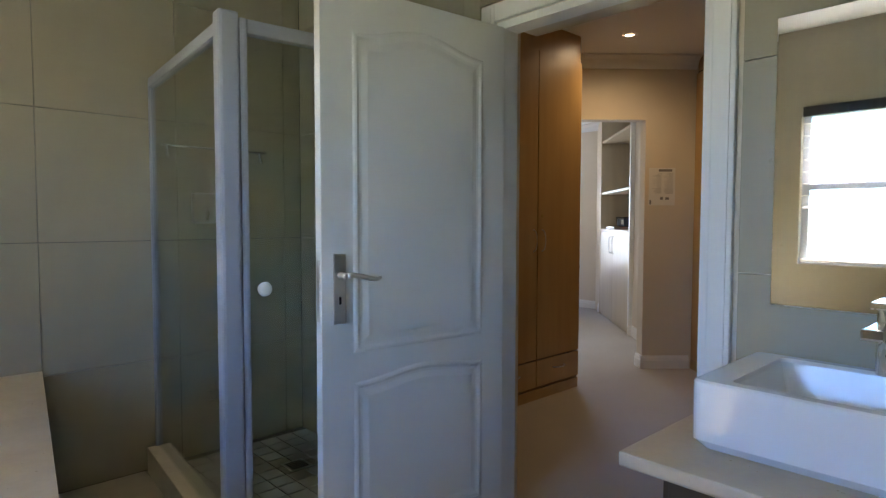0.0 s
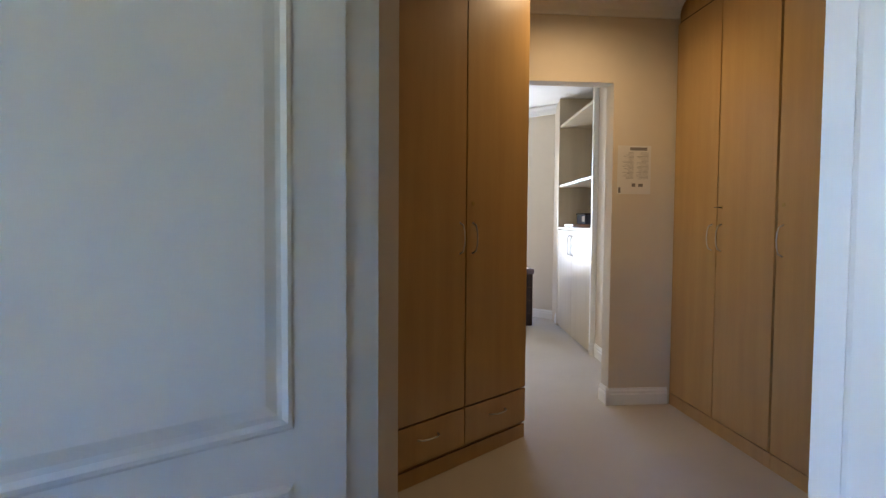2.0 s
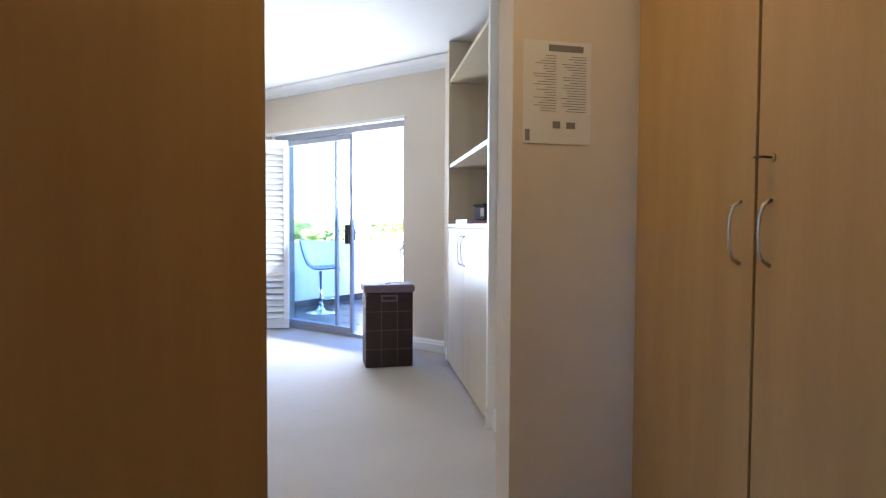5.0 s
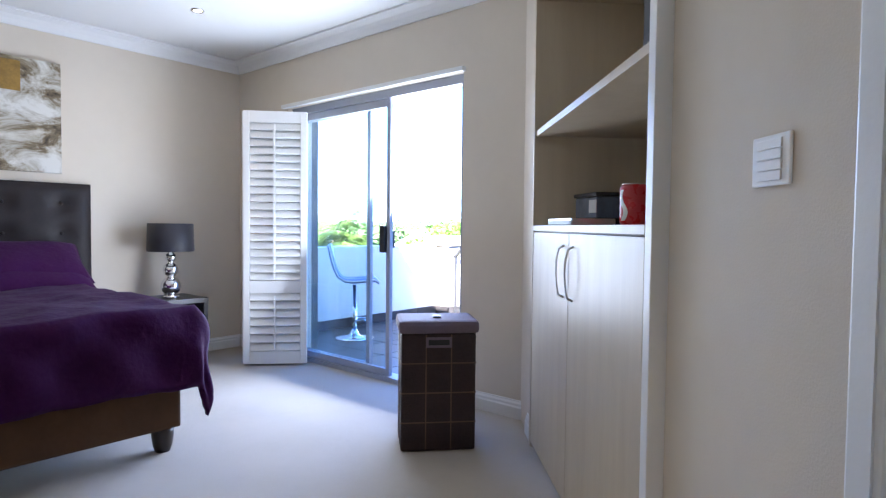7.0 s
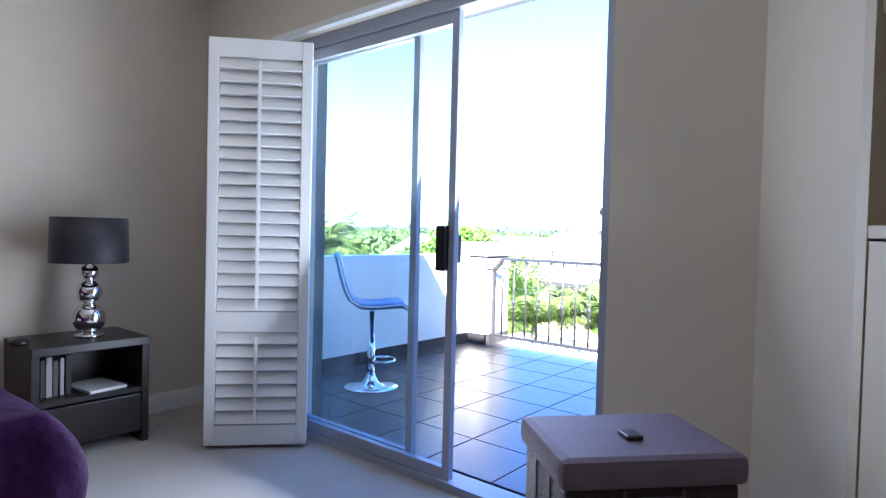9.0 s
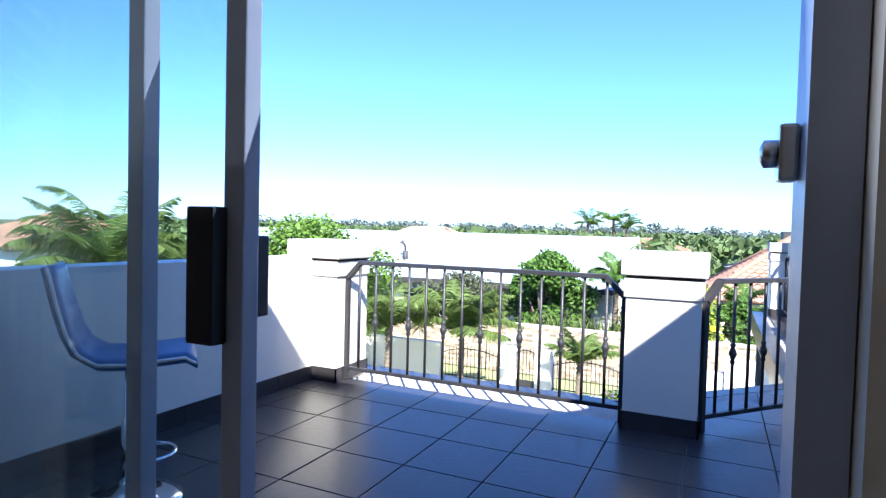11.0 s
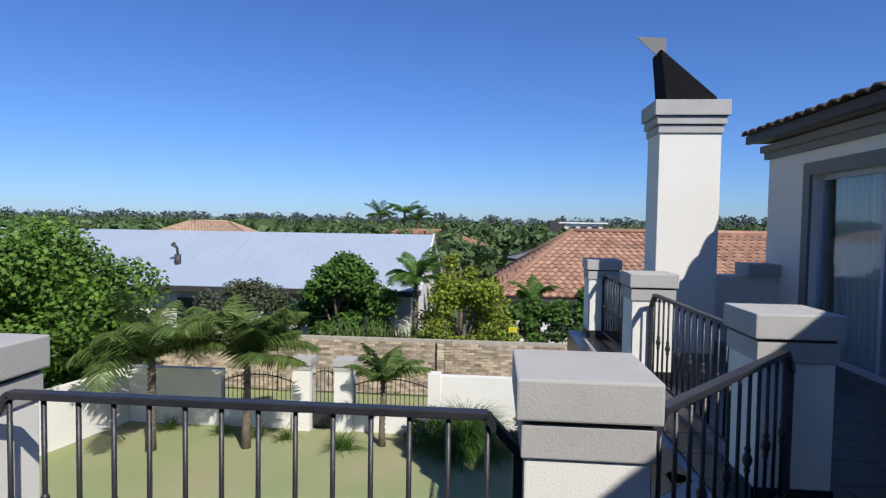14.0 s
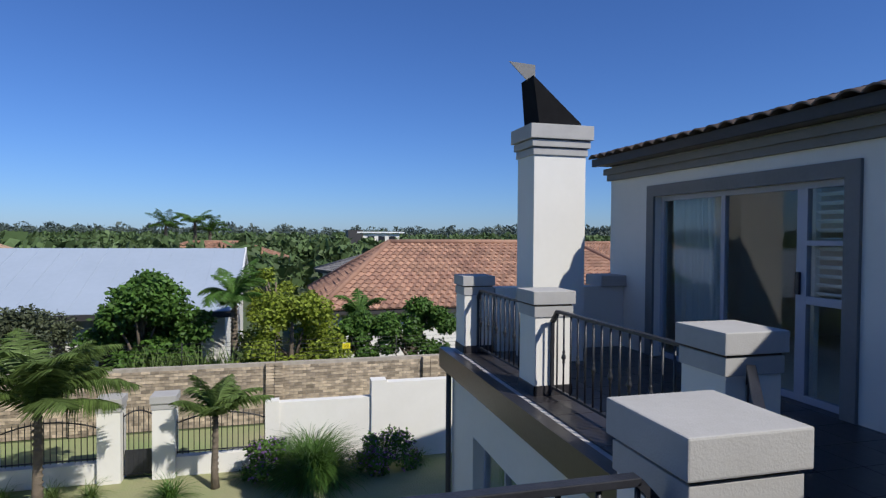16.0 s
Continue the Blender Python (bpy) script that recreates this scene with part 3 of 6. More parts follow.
def basin(m):
    w = thing("wash_basin", m, "rectangular white ceramic vessel basin on the counter", "basin")
    b = B()
    rings = []
    for x0, y0, x1, y1, z in ((0.02, 0.02, 0.53, 0.43, 0), (0, 0, 0.55, 0.45, 0.02), (0, 0, 0.55, 0.45, 0.145), (0.005, 0.005, 0.545, 0.445, 0.150), (0.075, 0.035, 0.515, 0.415, 0.150), (0.082, 0.042, 0.508, 0.408, 0.142), (0.11, 0.07, 0.48, 0.38, 0.045), (0.14, 0.10, 0.45, 0.35, 0.035)):
        r, ring = 0.022, []
        for cx, cy, a0 in ((x1 - r, y1 - r, 0), (x0 + r, y1 - r, 90), (x0 + r, y0 + r, 180), (x1 - r, y0 + r, 270)):
            for k in range(5):
                a = radians(a0 + 22.5 * k)
                ring.append(b.verts.new((cx + r * math.cos(a), cy + r * math.sin(a), z)))
        rings.append(ring)
    for p, q in zip(rings, rings[1:]):
        for k in range(20):
            f = b.faces.new((p[k], p[(k + 1) % 20], q[(k + 1) % 20], q[k]))
    b.faces.new(rings[0][::-1])
    b.faces.new(rings[-1])
    part("bowl", b, CERAMIC, w)
    part("waste", lathe(B(), [(0.022, 0), (0.022, 0.004), (0.006, 0.006)], 16, (0.3, 0.22, 0.035)), CHROME, w, "chrome basin waste")
    part("overflow", lathe(B(), [(0.014, 0), (0.014, 0.003)], 14, (0.3, 0.22, 0.042)), BLACKPLASTIC, w)
    return w


# its long side lies along the wall
BAS = Matrix(((0, 0.94, 0, 0.612), (-1, 0, 0, 0.405), (0, 0, 1.08, VZ), (0, 0, 0, 1)))
basin(BAS)
tap = thing("basin_tap", pose(0.985, 0.10, VZ + 0.161), "chrome mixer tap on the basin's back ledge", "tap")
b = B()
tube(b, [(0, 0, 0), (0, 0, 0.165)], 0.022, 14)
part("column", b, CHROME, tap)
part("spout", box(B(), -0.17, -0.022, 0.105, 0.0, 0.022, 0.130, bevel=0.006), CHROME, tap)
part("lever", box(B(), -0.11, -0.018, 0.167, 0.02, 0.018, 0.184, bevel=0.005), CHROME, tap)
b = B()
box(b, 1.022, -0.85, 1.028, 1.031, 0.372, 1.805, bevel=0.003)
mi = single("wall_mirror", b, MIRROR, "frameless wall mirror above the basin", "mirror")
part("backing", box(B(), 1.0315, -0.84, 1.035, 1.0365, 0.365, 1.795), BLACKPLASTIC, mi)

win = tagged(new("window_1"), "white bathroom window with a slatted blind half lowered", "window", kind="structure")
for q in ((0.06, 0.95, 0.11, 2.05), (1.11, 0.95, 1.16, 2.05), (0.11, 0.95, 1.11, 1.0), (0.11, 2.0, 1.11, 2.05), (0.11, 1.48, 1.11, 1.53)):
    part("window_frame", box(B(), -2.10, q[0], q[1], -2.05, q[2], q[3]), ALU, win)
part("pane", box(B(), -2.08, 0.11, 1.0, -2.075, 1.11, 2.0), GLASS, win).visible_shadow = False
bl = thing("venetian_blind", pose(0, 0, 0), "white slatted blind with dark headrail in the window", "blind")
part("headrail", box(B(), -2.03, 0.07, 2.0, -1.99, 1.15, 2.07), BLACKPLASTIC, bl)
sl = B()
box(sl, -0.024, 0.0, -0.0015, 0.024, 1.06, 0.0015)
slat = mesh("slat", sl, WHITE)
for k in range(8):
    shared("slat", slat, bl, pose(-2.01, 0.08, 1.95 - k * 0.085, 0, 6, 0))
part("bottom_rail", box(B(), -2.03, 0.08, 0.965, -1.99, 1.14, 0.985, bevel=0.003), WHITE, bl)

# ---- fitted wardrobes of the dressing passage ----
def bow_handle(parent, x, y, z, L=0.15, side=1, vertical=True):
    """A slender arched pull; it stands out towards +y times side."""
    b = B()
    pts = [(0, 0, -L / 2), (0, side * 0.022, -L / 2 + 0.012), (0, side * 0.030, -L / 4), (0, side * 0.033, 0), (0, side * 0.030, L / 4), (0, side * 0.022, L / 2 - 0.012), (0, 0, L / 2)]
    if not vertical:
        pts = [(z_, y_, 0) for _, y_, z_ in pts]
    tube(b, [(x + p[0], y + p[1], z + p[2]) for p in pts], [0.0045, 0.0045, 0.0038, 0.0034, 0.0038, 0.0045, 0.0045], 8)
    return part("handle", b, NICKEL, parent, "arched nickel handle")


def key(parent, x, y, z, bow, side=1):
    b = B()
    tube(b, [(x, y, z), (x, y + side * 0.003, z)], 0.011, 12)
    k = part("escutcheon", b, BRASS, parent, "small brass lock")
    if bow:
        b = B()
        tube(b, [(x, y + side * 0.002, z), (x, y + side * 0.025, z)], 0.003, 6)
        box(b, x - 0.012, y + side * 0.032 - 0.009, z - 0.0015, x + 0.012, y + side * 0.032 + 0.009, z + 0.0015)
        part("key", b, BLACKPLASTIC, k, "small dark key in the lock")


def wardrobe(m, w, doors, top, label, drawers=(), material=MAPLE, group="fitted wardrobes"):
    """A wardrobe unit; its front looks to +y and lies at y = 0. doors: (x0, x1, z0, z1, handle x, handle z, lock: 0 none, 1 lock, 2 key)."""
    u = thing("wardrobe", m, label, "wardrobe", group)
    part("body", box(B(), 0, -0.58, 0.0, w, -0.020, top), material, u)
    part("plinth", box(B(), 0, -0.019, 0, w, -0.006, 0.075), material, u)
    part("shadow_gap", box(B(), 0.004, -0.0195, 0.08, w - 0.004, -0.0185, top - 0.003), GAP, u)
    for x0, x1, z0, z1, hx, hz, lock in doors:
        d = part("door", box(B(), x0 + 0.002, -0.018, z0 + 0.002, x1 - 0.002, 0, z1 - 0.002, bevel=0.0025), material, u)
        if hx is not None:
            bow_handle(d, hx, 0, hz)
            if lock:
                key(d, hx, 0, hz + 0.17, lock == 2)
    for x0, x1, z0, z1 in drawers:
        d = part("drawer", box(B(), x0 + 0.002, -0.018, z0 + 0.002, x1 - 0.002, 0, z1 - 0.002, bevel=0.0025), material, u)
        bow_handle(d, (x0 + x1) / 2, 0, (z0 + z1) / 2 + 0.02, 0.13, 1, False)
    return u


T = 2.50
RIGHT = PASSAGE @ pose(0, -0.41, 0)
wardrobe(RIGHT @ pose(-1.05, 0, 0), 1.04, [(0.52, 1.03, 0.08, T - 0.02, 0.565, 1.12, 0), (0.01, 0.515, 0.08, T - 0.02, 0.47, 1.12, 2)], T, "maple double wardrobe with arched nickel handles")
wardrobe(RIGHT @ pose(-1.56, 0, 0), 0.505, [(0, 0.505, 0.08, T - 0.02, 0.46, 1.12, 1)], T, "maple single wardrobe with a brass lock")
wardrobe(RIGHT @ pose(-2.08, 0, 0), 0.515, [(0, 0.515, 0.93, T - 0.02, 0.465, 1.12, 2)], T, "maple wardrobe with drawers under a door",
         [(0, 0.515, 0.08 + 0.212 * k, 0.08 + 0.212 * (k + 1)) for k in range(4)])
wardrobe(RIGHT @ pose(-3.1, 0, 0), 1.015, [(0.51, 1.01, 0.08, T - 0.02, 0.55, 1.12, 0), (0.005, 0.505, 0.08, T - 0.02, 0.46, 1.12, 1)], T, "maple double wardrobe with arched nickel handles")
LEFT = pose(3.03, 2.33, 0, 0, 0, 180)
TL = 2.42
wardrobe(LEFT, 1.03, [(0.0, 0.512, 0.285, TL, 0.465, 1.12, 1), (0.516, 1.028, 0.285, TL, 0.560, 1.12, 0)], TL, "maple wardrobe with doors over two low drawers",
         [(0.0, 0.512, 0.09, 0.28), (0.516, 1.028, 0.09, 0.28)])
wardrobe(LEFT @ pose(1.035, 0, 0), 0.58, [(0.0, 0.575, 0.08, TL, 0.05, 1.12, 2)], TL, "tall maple wardrobe door with a key")
struct("wardrobe_filler", box(B(), 1.42, 2.345, TL + 0.003, 3.03, 2.945, CEILING - 0.003), MAPLE, "maple filler panel over the wardrobe", "panel")
struct("wardrobe_filler", box(B(), -3.1, -0.60, T + 0.003, -0.002, -0.425 + 0.42 - 0.02, CEILING - 0.003), MAPLE, "maple filler panel over the wardrobes", "panel", RIGHT)


def printed_notice(m):
    """A printed A4 sheet with unreadable lines, boxes and a small emblem."""
    n = thing("paper_notice", m, "printed white paper notice taped to the wall", "notice")
    paper = mat("white paper", (0.74, 0.72, 0.68), 0.8, vary=0.02, scale=8)
    ink = mat("grey print", (0.22, 0.21, 0.20), 0.8, vary=0.1)
    part("sheet", box(B(), -0.112, 0, 0.002, 0.112, 0.001, 0.316), paper, n)
    rnd = random.Random(4)
    b = B()
    for k in range(22):
        w = rnd.uniform(0.04, 0.085)
        z = 0.27 - 0.008 * k
        if z > 0.085:
            box(b, -0.095, 0.001, z, -0.095 + w, 0.0016, z + 0.0018)
            box(b, 0.005, 0.001, z, 0.005 + rnd.uniform(0.03, 0.08), 0.0016, z + 0.0018)
    box(b, -0.085, 0.001, 0.285, 0.03, 0.0016, 0.305)
    box(b, -0.06, 0.001, 0.05, -0.03, 0.0016, 0.07)
    box(b, -0.01, 0.001, 0.05, 0.015, 0.0016, 0.072)
    box(b, 0.09, 0.001, 0.01, 0.105, 0.0016, 0.045)
    part("printed_text", b, ink, n)["kind"] = "stuff"


printed_notice(PASSAGE @ pose(-0.0005, -0.145, 1.385, 0, 0, 90))

# ---- bedroom built-in cupboard ----
cup = thing("built_in_cupboard", NICHE, "pale maple cupboard with open shelves above two doors", "cupboard")
CW, CT = 1.62, 1.148
part("end_panel", box(B(), 0.07, -0.595, 0, 0.115, 0.0, CEILING - 0.004, bevel=0.003), SKIRT, cup, "white painted end panel")
part("side_panel", box(B(), CW - 0.03, -0.595, 0, CW, 0.0, CEILING - 0.004), PALE, cup)
part("carcass", box(B(), 0.117, -0.595, 0.0, CW - 0.032, -0.025, CT - 0.03), PALE, cup)
part("worktop", box(B(), 0.117, -0.595, CT - 0.028, CW - 0.032, 0.0, CT, bevel=0.003), PALE, cup)
part("back_panel", box(B(), 0.117, -0.597, CT + 0.002, CW - 0.032, -0.585, CEILING - 0.004), PALE, cup)
part("shelf", box(B(), 0.117, -0.583, 1.60, CW - 0.032, -0.01, 1.63, bevel=0.002), PALE, cup)
part("shelf", box(B(), 0.117, -0.583, 2.28, CW - 0.032, -0.01, 2.31, bevel=0.002), PALE, cup)
part("shadow_gap", box(B(), 0.12, -0.0245, 0.02, CW - 0.034, -0.0215, CT - 0.032), GAP, cup)
for x0, x1, hx in ((0.12, 0.885, 0.82), (0.889, CW - 0.034, 0.96)):
    d = part("door", box(B(), x0, -0.020, 0.03, x1, -0.002, CT - 0.034, bevel=0.0025), PALE, cup)
    bow_handle(d, hx, -0.002, 0.96, 0.21)

SHELF = NICHE @ pose(0, 0, CT + 0.001)
bx = thing("storage_box", SHELF @ pose(1.40, -0.30, 0, 0, 0, 6), "clear plastic storage box with black lid on the cupboard", "box")
part("tub", box(B(), -0.13, -0.09, 0.035, 0.13, 0.09, 0.135, bevel=0.01), mat("grey-blue plastic", (0.16, 0.20, 0.28), 0.25, vary=0.2, scale=12), bx)
part("lid", box(B(), -0.137, -0.097, 0.136, 0.137, 0.097, 0.155, bevel=0.006), BLACKPLASTIC, bx)
part("label_strip", box(B(), -0.135, 0.0905, 0.06, -0.05, 0.0925, 0.12), mat("pale label", (0.6, 0.6, 0.58), 0.6), bx)
part("foot", box(B(), -0.11, -0.075, 0, 0.11, 0.075, 0.034), BLACKPLASTIC, bx)
cd = single("disc_player", box(B(), -0.15, -0.10, 0, 0.15, 0.10, 0.03, bevel=0.006), NICKEL, "flat silver disc player on the cupboard", "player", SHELF @ pose(1.22, -0.14, 0, 0, 0, 6))
part("trim_strip", box(B(), -0.14, 0.1005, 0.006, 0.14, 0.102, 0.022), BLACKPLASTIC, cd)
cs = single("cable_coil", tube(B(), [(0.11 * math.cos(k * 0.5) * (1 - 0.012 * k), 0.06 * math.sin(k * 0.5), 0.012 + 0.0022 * k + 0.01 * math.sin(k)) for k in range(42)], 0.007, 6), BLACKPLASTIC, "tangle of black cable on the cupboard", "cable", SHELF @ pose(1.12, -0.42, 0))
can = thing("money_box_can", SHELF @ pose(0.86, -0.25, 0, 0, 0, 30), "large red drinks can with white script band", "can")
red = mat("red can paint", (0.48, 0.012, 0.016), 0.28, metal=0.0, vary=0.05, scale=5)
part("body", lathe(B(), [(0.045, 0), (0.053, 0.009), (0.055, 0.016), (0.055, 0.145), (0.047, 0.158)], 32), red, can)
part("rim", lathe(B(), [(0.046, 0.1585), (0.048, 0.162), (0.044, 0.162), (0.042, 0.157)], 32), NICKEL, can)
b = B()
prev = None
for k in range(15):
    z, mid = 0.018 + k * 0.0085, radians(80 + 14 * math.sin(k * 0.42))
    row = [b.verts.new((0.0556 * math.cos(mid + radians(s)), 0.0556 * math.sin(mid + radians(s)), z)) for s in (-11, -4, 4, 11)]
    if prev:
        for j in range(3):
            b.faces.new((prev[j], prev[j + 1], row[j + 1], row[j])).smooth = True
    prev = row
part("white_band", b, WHITE, can, "white wavy band")
tv = thing("flat_loudspeaker", NICHE @ pose(0.76, -0.34, 1.632), "tall black loudspeaker on the cupboard shelf", "loudspeaker")
part("cabinet", box(B(), -0.20, -0.03, 0, 0.20, 0.03, 0.5, bevel=0.01), BLACKPLASTIC, tv)
part("front_cloth", box(B(), -0.19, 0.0305, 0.02, 0.19, 0.034, 0.48), SHADE, tv)
pd = single("media_pad", box(B(), -0.10, -0.08, 0, 0.10, 0.08, 0.018, bevel=0.004), BLACKPLASTIC, "flat black box on the cupboard shelf", "box", NICHE @ pose(1.15, -0.2, 1.632))
part("edge_trim", box(B(), -0.09, 0.0805, 0.004, 0.09, 0.082, 0.013), NICKEL, pd)

for k, (x, y, w_, h_, c) in enumerate(((0.64, -0.42, 0.030, 0.150, (0.55, 0.54, 0.50)), (0.60, -0.42, 0.028, 0.142, (0.42, 0.42, 0.40)), (0.50, -0.36, 0.035, 0.165, (0.03, 0.06, 0.26)), (0.455, -0.36, 0.03, 0.15, (0.50, 0.50, 0.48)))):
    bo = single("book", box(B(), -w_ / 2, -0.10, 0, w_ / 2, 0.10, h_, bevel=0.002), mat("paper cover", c, 0.5, vary=0.12, scale=9), "upright book on the cupboard beside the red can", "book", SHELF @ pose(x, y, 0, 0, 0, 3 * k), "books on the cupboard")
    part("page_block", box(B(), -w_ / 2 + 0.003, 0.1003, 0.004, w_ / 2 - 0.003, 0.1015, h_ - 0.004), SKIRT, bo)

sw = thing("light_switch", NICHE @ pose(-0.365, -0.0445, 1.262), "white four-rocker light switch on the wall", "switch")
part("plate", box(B(), -0.056, 0, -0.046, 0.056, 0.007, 0.046, bevel=0.003), WHITE, sw)
for k in range(4):
    part("rocker", box(B(), -0.036, 0.0072, -0.037 + 0.019 * k, 0.036, 0.0105, -0.020 + 0.019 * k, bevel=0.001), SKIRT, sw)

# ---- bed ----
BX0, BX1, BY0, BY1 = 3.30, 5.07, 5.36, 7.42
bed = thing("bed", pose(0, 0, 0), "upholstered double bed base in brown suede on dark feet", "bed")
part("base", box(B(), BX0 + 0.04, BY0, 0.14, BX1 - 0.10, BY1, 0.40, bevel=0.015), SUEDE, bed)
for x in (BX0 + 0.14, BX1 - 0.14):
    for y in (BY0 + 0.12, BY1 - 0.2):
        part("leg", lathe(B(), [(0.035, 0), (0.045, 0.03), (0.052, 0.08), (0.055, 0.14)], 16, (x, y, 0)), DARKWOOD, bed)
part("mattress", box(B(), BX0 + 0.03, BY0 + 0.01, 0.402, BX1 - 0.03, BY1, 0.60, bevel=0.04), SKIRT, bed)
hb = thing("headboard", pose((BX0 + BX1) / 2, 7.545, 0), "dark brown buttoned leatherette headboard against the wall", "headboard")
b = B()
W, H0, H1, NX, NZ = 1.10, 0.3, 1.43, 56, 32
tufts = [(-0.90 + 0.36 * i, 0.62 + 0.22 * j) for i in range(6) for j in range(4)]
grid = []
for k in range(NZ + 1):
    row = []
    for i in range(NX + 1):
        x, z = -W + 2 * W * i / NX, H0 + (H1 - H0) * k / NZ
        edge = min(1, (W - abs(x)) / 0.05) * min(1, (H1 - z) / 0.05)
        dent = sum(math.exp(-((x - a) ** 2 + (z - c) ** 2) / 0.0035) for a, c in tufts)
        crease = sum(math.exp(-((z - c) / 0.02) ** 2) for c in {c for a, c in tufts})
        row.append(b.verts.new((x, -0.045 - 0.035 * max(0, edge) ** 0.5 + 0.03 * min(1, dent) + 0.003 * crease, z)))
    grid.append(row)
for r, q in zip(grid, grid[1:]):
    for i in range(NX):
        b.faces.new((r[i], r[i + 1], q[i + 1], q[i])).smooth = True
part("padding", b, LEATHER, hb)
part("frame", box(B(), -W, -0.044, 0, W, -0.002, H1, bevel=0.006), LEATHER, hb)
for a, c in tufts:
    part("button", lathe(B(), [(0.014, 0), (0.012, 0.006), (0.003, 0.009)], 10, (0, 0, 0)), LEATHER, hb).matrix_local = pose(a, -0.056, c, 90, 0, 0)


def duvet(x0, x1, y0, y1, z, drop):
    """A soft quilt over the mattress, hanging with folds down its open sides."""
    b = B()
    nx, ny = 70, 70
    rows_ = []
    for j in range(ny + 1):
        r = []
        for i in range(nx + 1):
            s, t = i / nx, j / ny
            px, py = x0 - drop + (x1 - x0 + 2 * drop) * s, y0 - drop + (y1 - y0 + drop) * t
            ex, ey = max(0, x0 - px, px - x1), max(0, y0 - py)
            over = math.hypot(ex, ey)
            cxx, cyy = min(max(px, x0), x1), max(py, y0)
            out = 0.05 * min(1, over / 0.08) + 0.10 * over
            dx = 0 if ex == 0 else math.copysign(1, px - (x0 + x1) / 2) * ex / max(over, 1e-6)
            dy = 0 if ey == 0 else -ey / max(over, 1e-6)
            fold = 0.022 * math.sin(px * 17 + 1.3 * math.sin(py * 5)) * math.sin(py * 13 + 1.1) * min(1, over / 0.1)
            puff = 0.030 * noise.noise(Vector((px * 2.1, py * 2.1, 3))) + 0.012 * noise.noise(Vector((px * 7, py * 7, 9)))
            zz = z + puff - max(0, over - 0.03) * 0.96
            side = 0.05 * (1 - math.exp(-over / 0.06))
            r.append(b.verts.new((cxx + dx * (side + out * 0.4 + fold), cyy + dy * (side + out * 0.4 + fold), zz)))
        rows_.append(r)
    for r, q in zip(rows_, rows_[1:]):
        for i in range(nx):
            b.faces.new((r[i], r[i + 1], q[i + 1], q[i])).smooth = True
    ob = single("duvet", b, PURPLE, "rumpled deep purple duvet over the bed", "duvet")
    so = ob.modifiers.new("thick", "SOLIDIFY")
    so.thickness, so.offset = 0.03, -1
    return ob


duvet(BX0 + 0.05, BX1 - 0.04, BY0 + 0.03, 7.05, 0.725, 0.42)


def pillow(m, w, d, h, group):
    b = B()
    n = 18
    top, low = [], []
    for j in range(n + 1):
        rt, rl = [], []
        for i in range(n + 1):
            u, v = 2 * i / n - 1, 2 * j / n - 1
            p = max(0, (1 - abs(u) ** 2.6) * (1 - abs(v) ** 2.6)) ** 0.45
            x, y = u * w / 2 * (1 - 0.05 * (1 - abs(v))), v * d / 2 * (1 - 0.05 * (1 - abs(u)))
            wob = 0.01 * noise.noise(Vector((x * 9, y * 9, w)))
            rt.append(b.verts.new((x, y, h * 0.40 + (h * 0.6 + wob) * p)))
            rl.append(b.verts.new((x, y, h * 0.40 - h * 0.40 * p)))
        top.append(rt)
        low.append(rl)
    for g, flip in ((top, 1), (low, -1)):
        for r, q in zip(g, g[1:]):
            for i in range(n):
                b.faces.new((r[i], r[i + 1], q[i + 1], q[i])[::flip]).smooth = True
    bmesh.ops.remove_doubles(b, verts=b.verts, dist=0.0005)
    return single("pillow", b, PURPLE, "plump purple pillow leaning at the headboard", "pillow", m, group)


for x in (BX0 + 0.38, BX1 - 0.31):
    pillow(pose(x, 7.16, 0.66, 24, 0, 0), 0.80, 0.50, 0.22, "pillows on the bed")
    pillow(pose(x, 7.22, 0.79, 34, 0, 0), 0.76, 0.46, 0.18, "pillows on the bed")


def nightstand(m):
    n = thing("nightstand", m, "black-brown open nightstand beside the bed", "nightstand")
    w, d, h = 0.52, 0.42, 0.54
    part("top", box(B(), -w / 2, -d, h - 0.04, w / 2, 0, h, bevel=0.004), BLACKWOOD, n)
    for x in (-w / 2, w / 2 - 0.035):
        part("side", box(B(), x, -d + 0.01, 0, x + 0.035, 0, h - 0.041, bevel=0.003), BLACKWOOD, n)
    part("back", box(B(), -w / 2 + 0.036, -0.02, 0.04, w / 2 - 0.036, -0.005, h - 0.041), BLACKWOOD, n)
    part("shelf", box(B(), -w / 2 + 0.036, -d + 0.02, 0.26, w / 2 - 0.036, -0.021, 0.285), BLACKWOOD, n)
    part("drawer", box(B(), -w / 2 + 0.038, -d + 0.012, 0.06, w / 2 - 0.038, -0.03, 0.25, bevel=0.004), BLACKWOOD, n)
    return n


nightstand(pose(5.76, 7.53, 0))
lamp = thing("table_lamp", pose(5.80, 7.30, 0.541), "table lamp with stacked chrome balls and black drum shade", "lamp")
b = B()
prof = [(0.065, 0), (0.065, 0.012), (0.03, 0.02)]
for c, r in ((0.095, 0.078), (0.225, 0.060), (0.325, 0.042)):
    prof += [(max(0.02, r * math.cos(a)), c + r * math.sin(a)) for a in [radians(-68 + 17 * k) for k in range(9)]]
part("base", lathe(b, prof + [(0.012, 0.372), (0.012, 0.42)], 28), CHROME, lamp, "stacked chrome balls")
b = B()
lathe(b, [(0.175, 0.375), (0.178, 0.385), (0.172, 0.60), (0.168, 0.60), (0.172, 0.376), (0.175, 0.375)], 40, caps=False)
part("shade", b, SHADE, lamp, "black satin drum shade")
b = B()
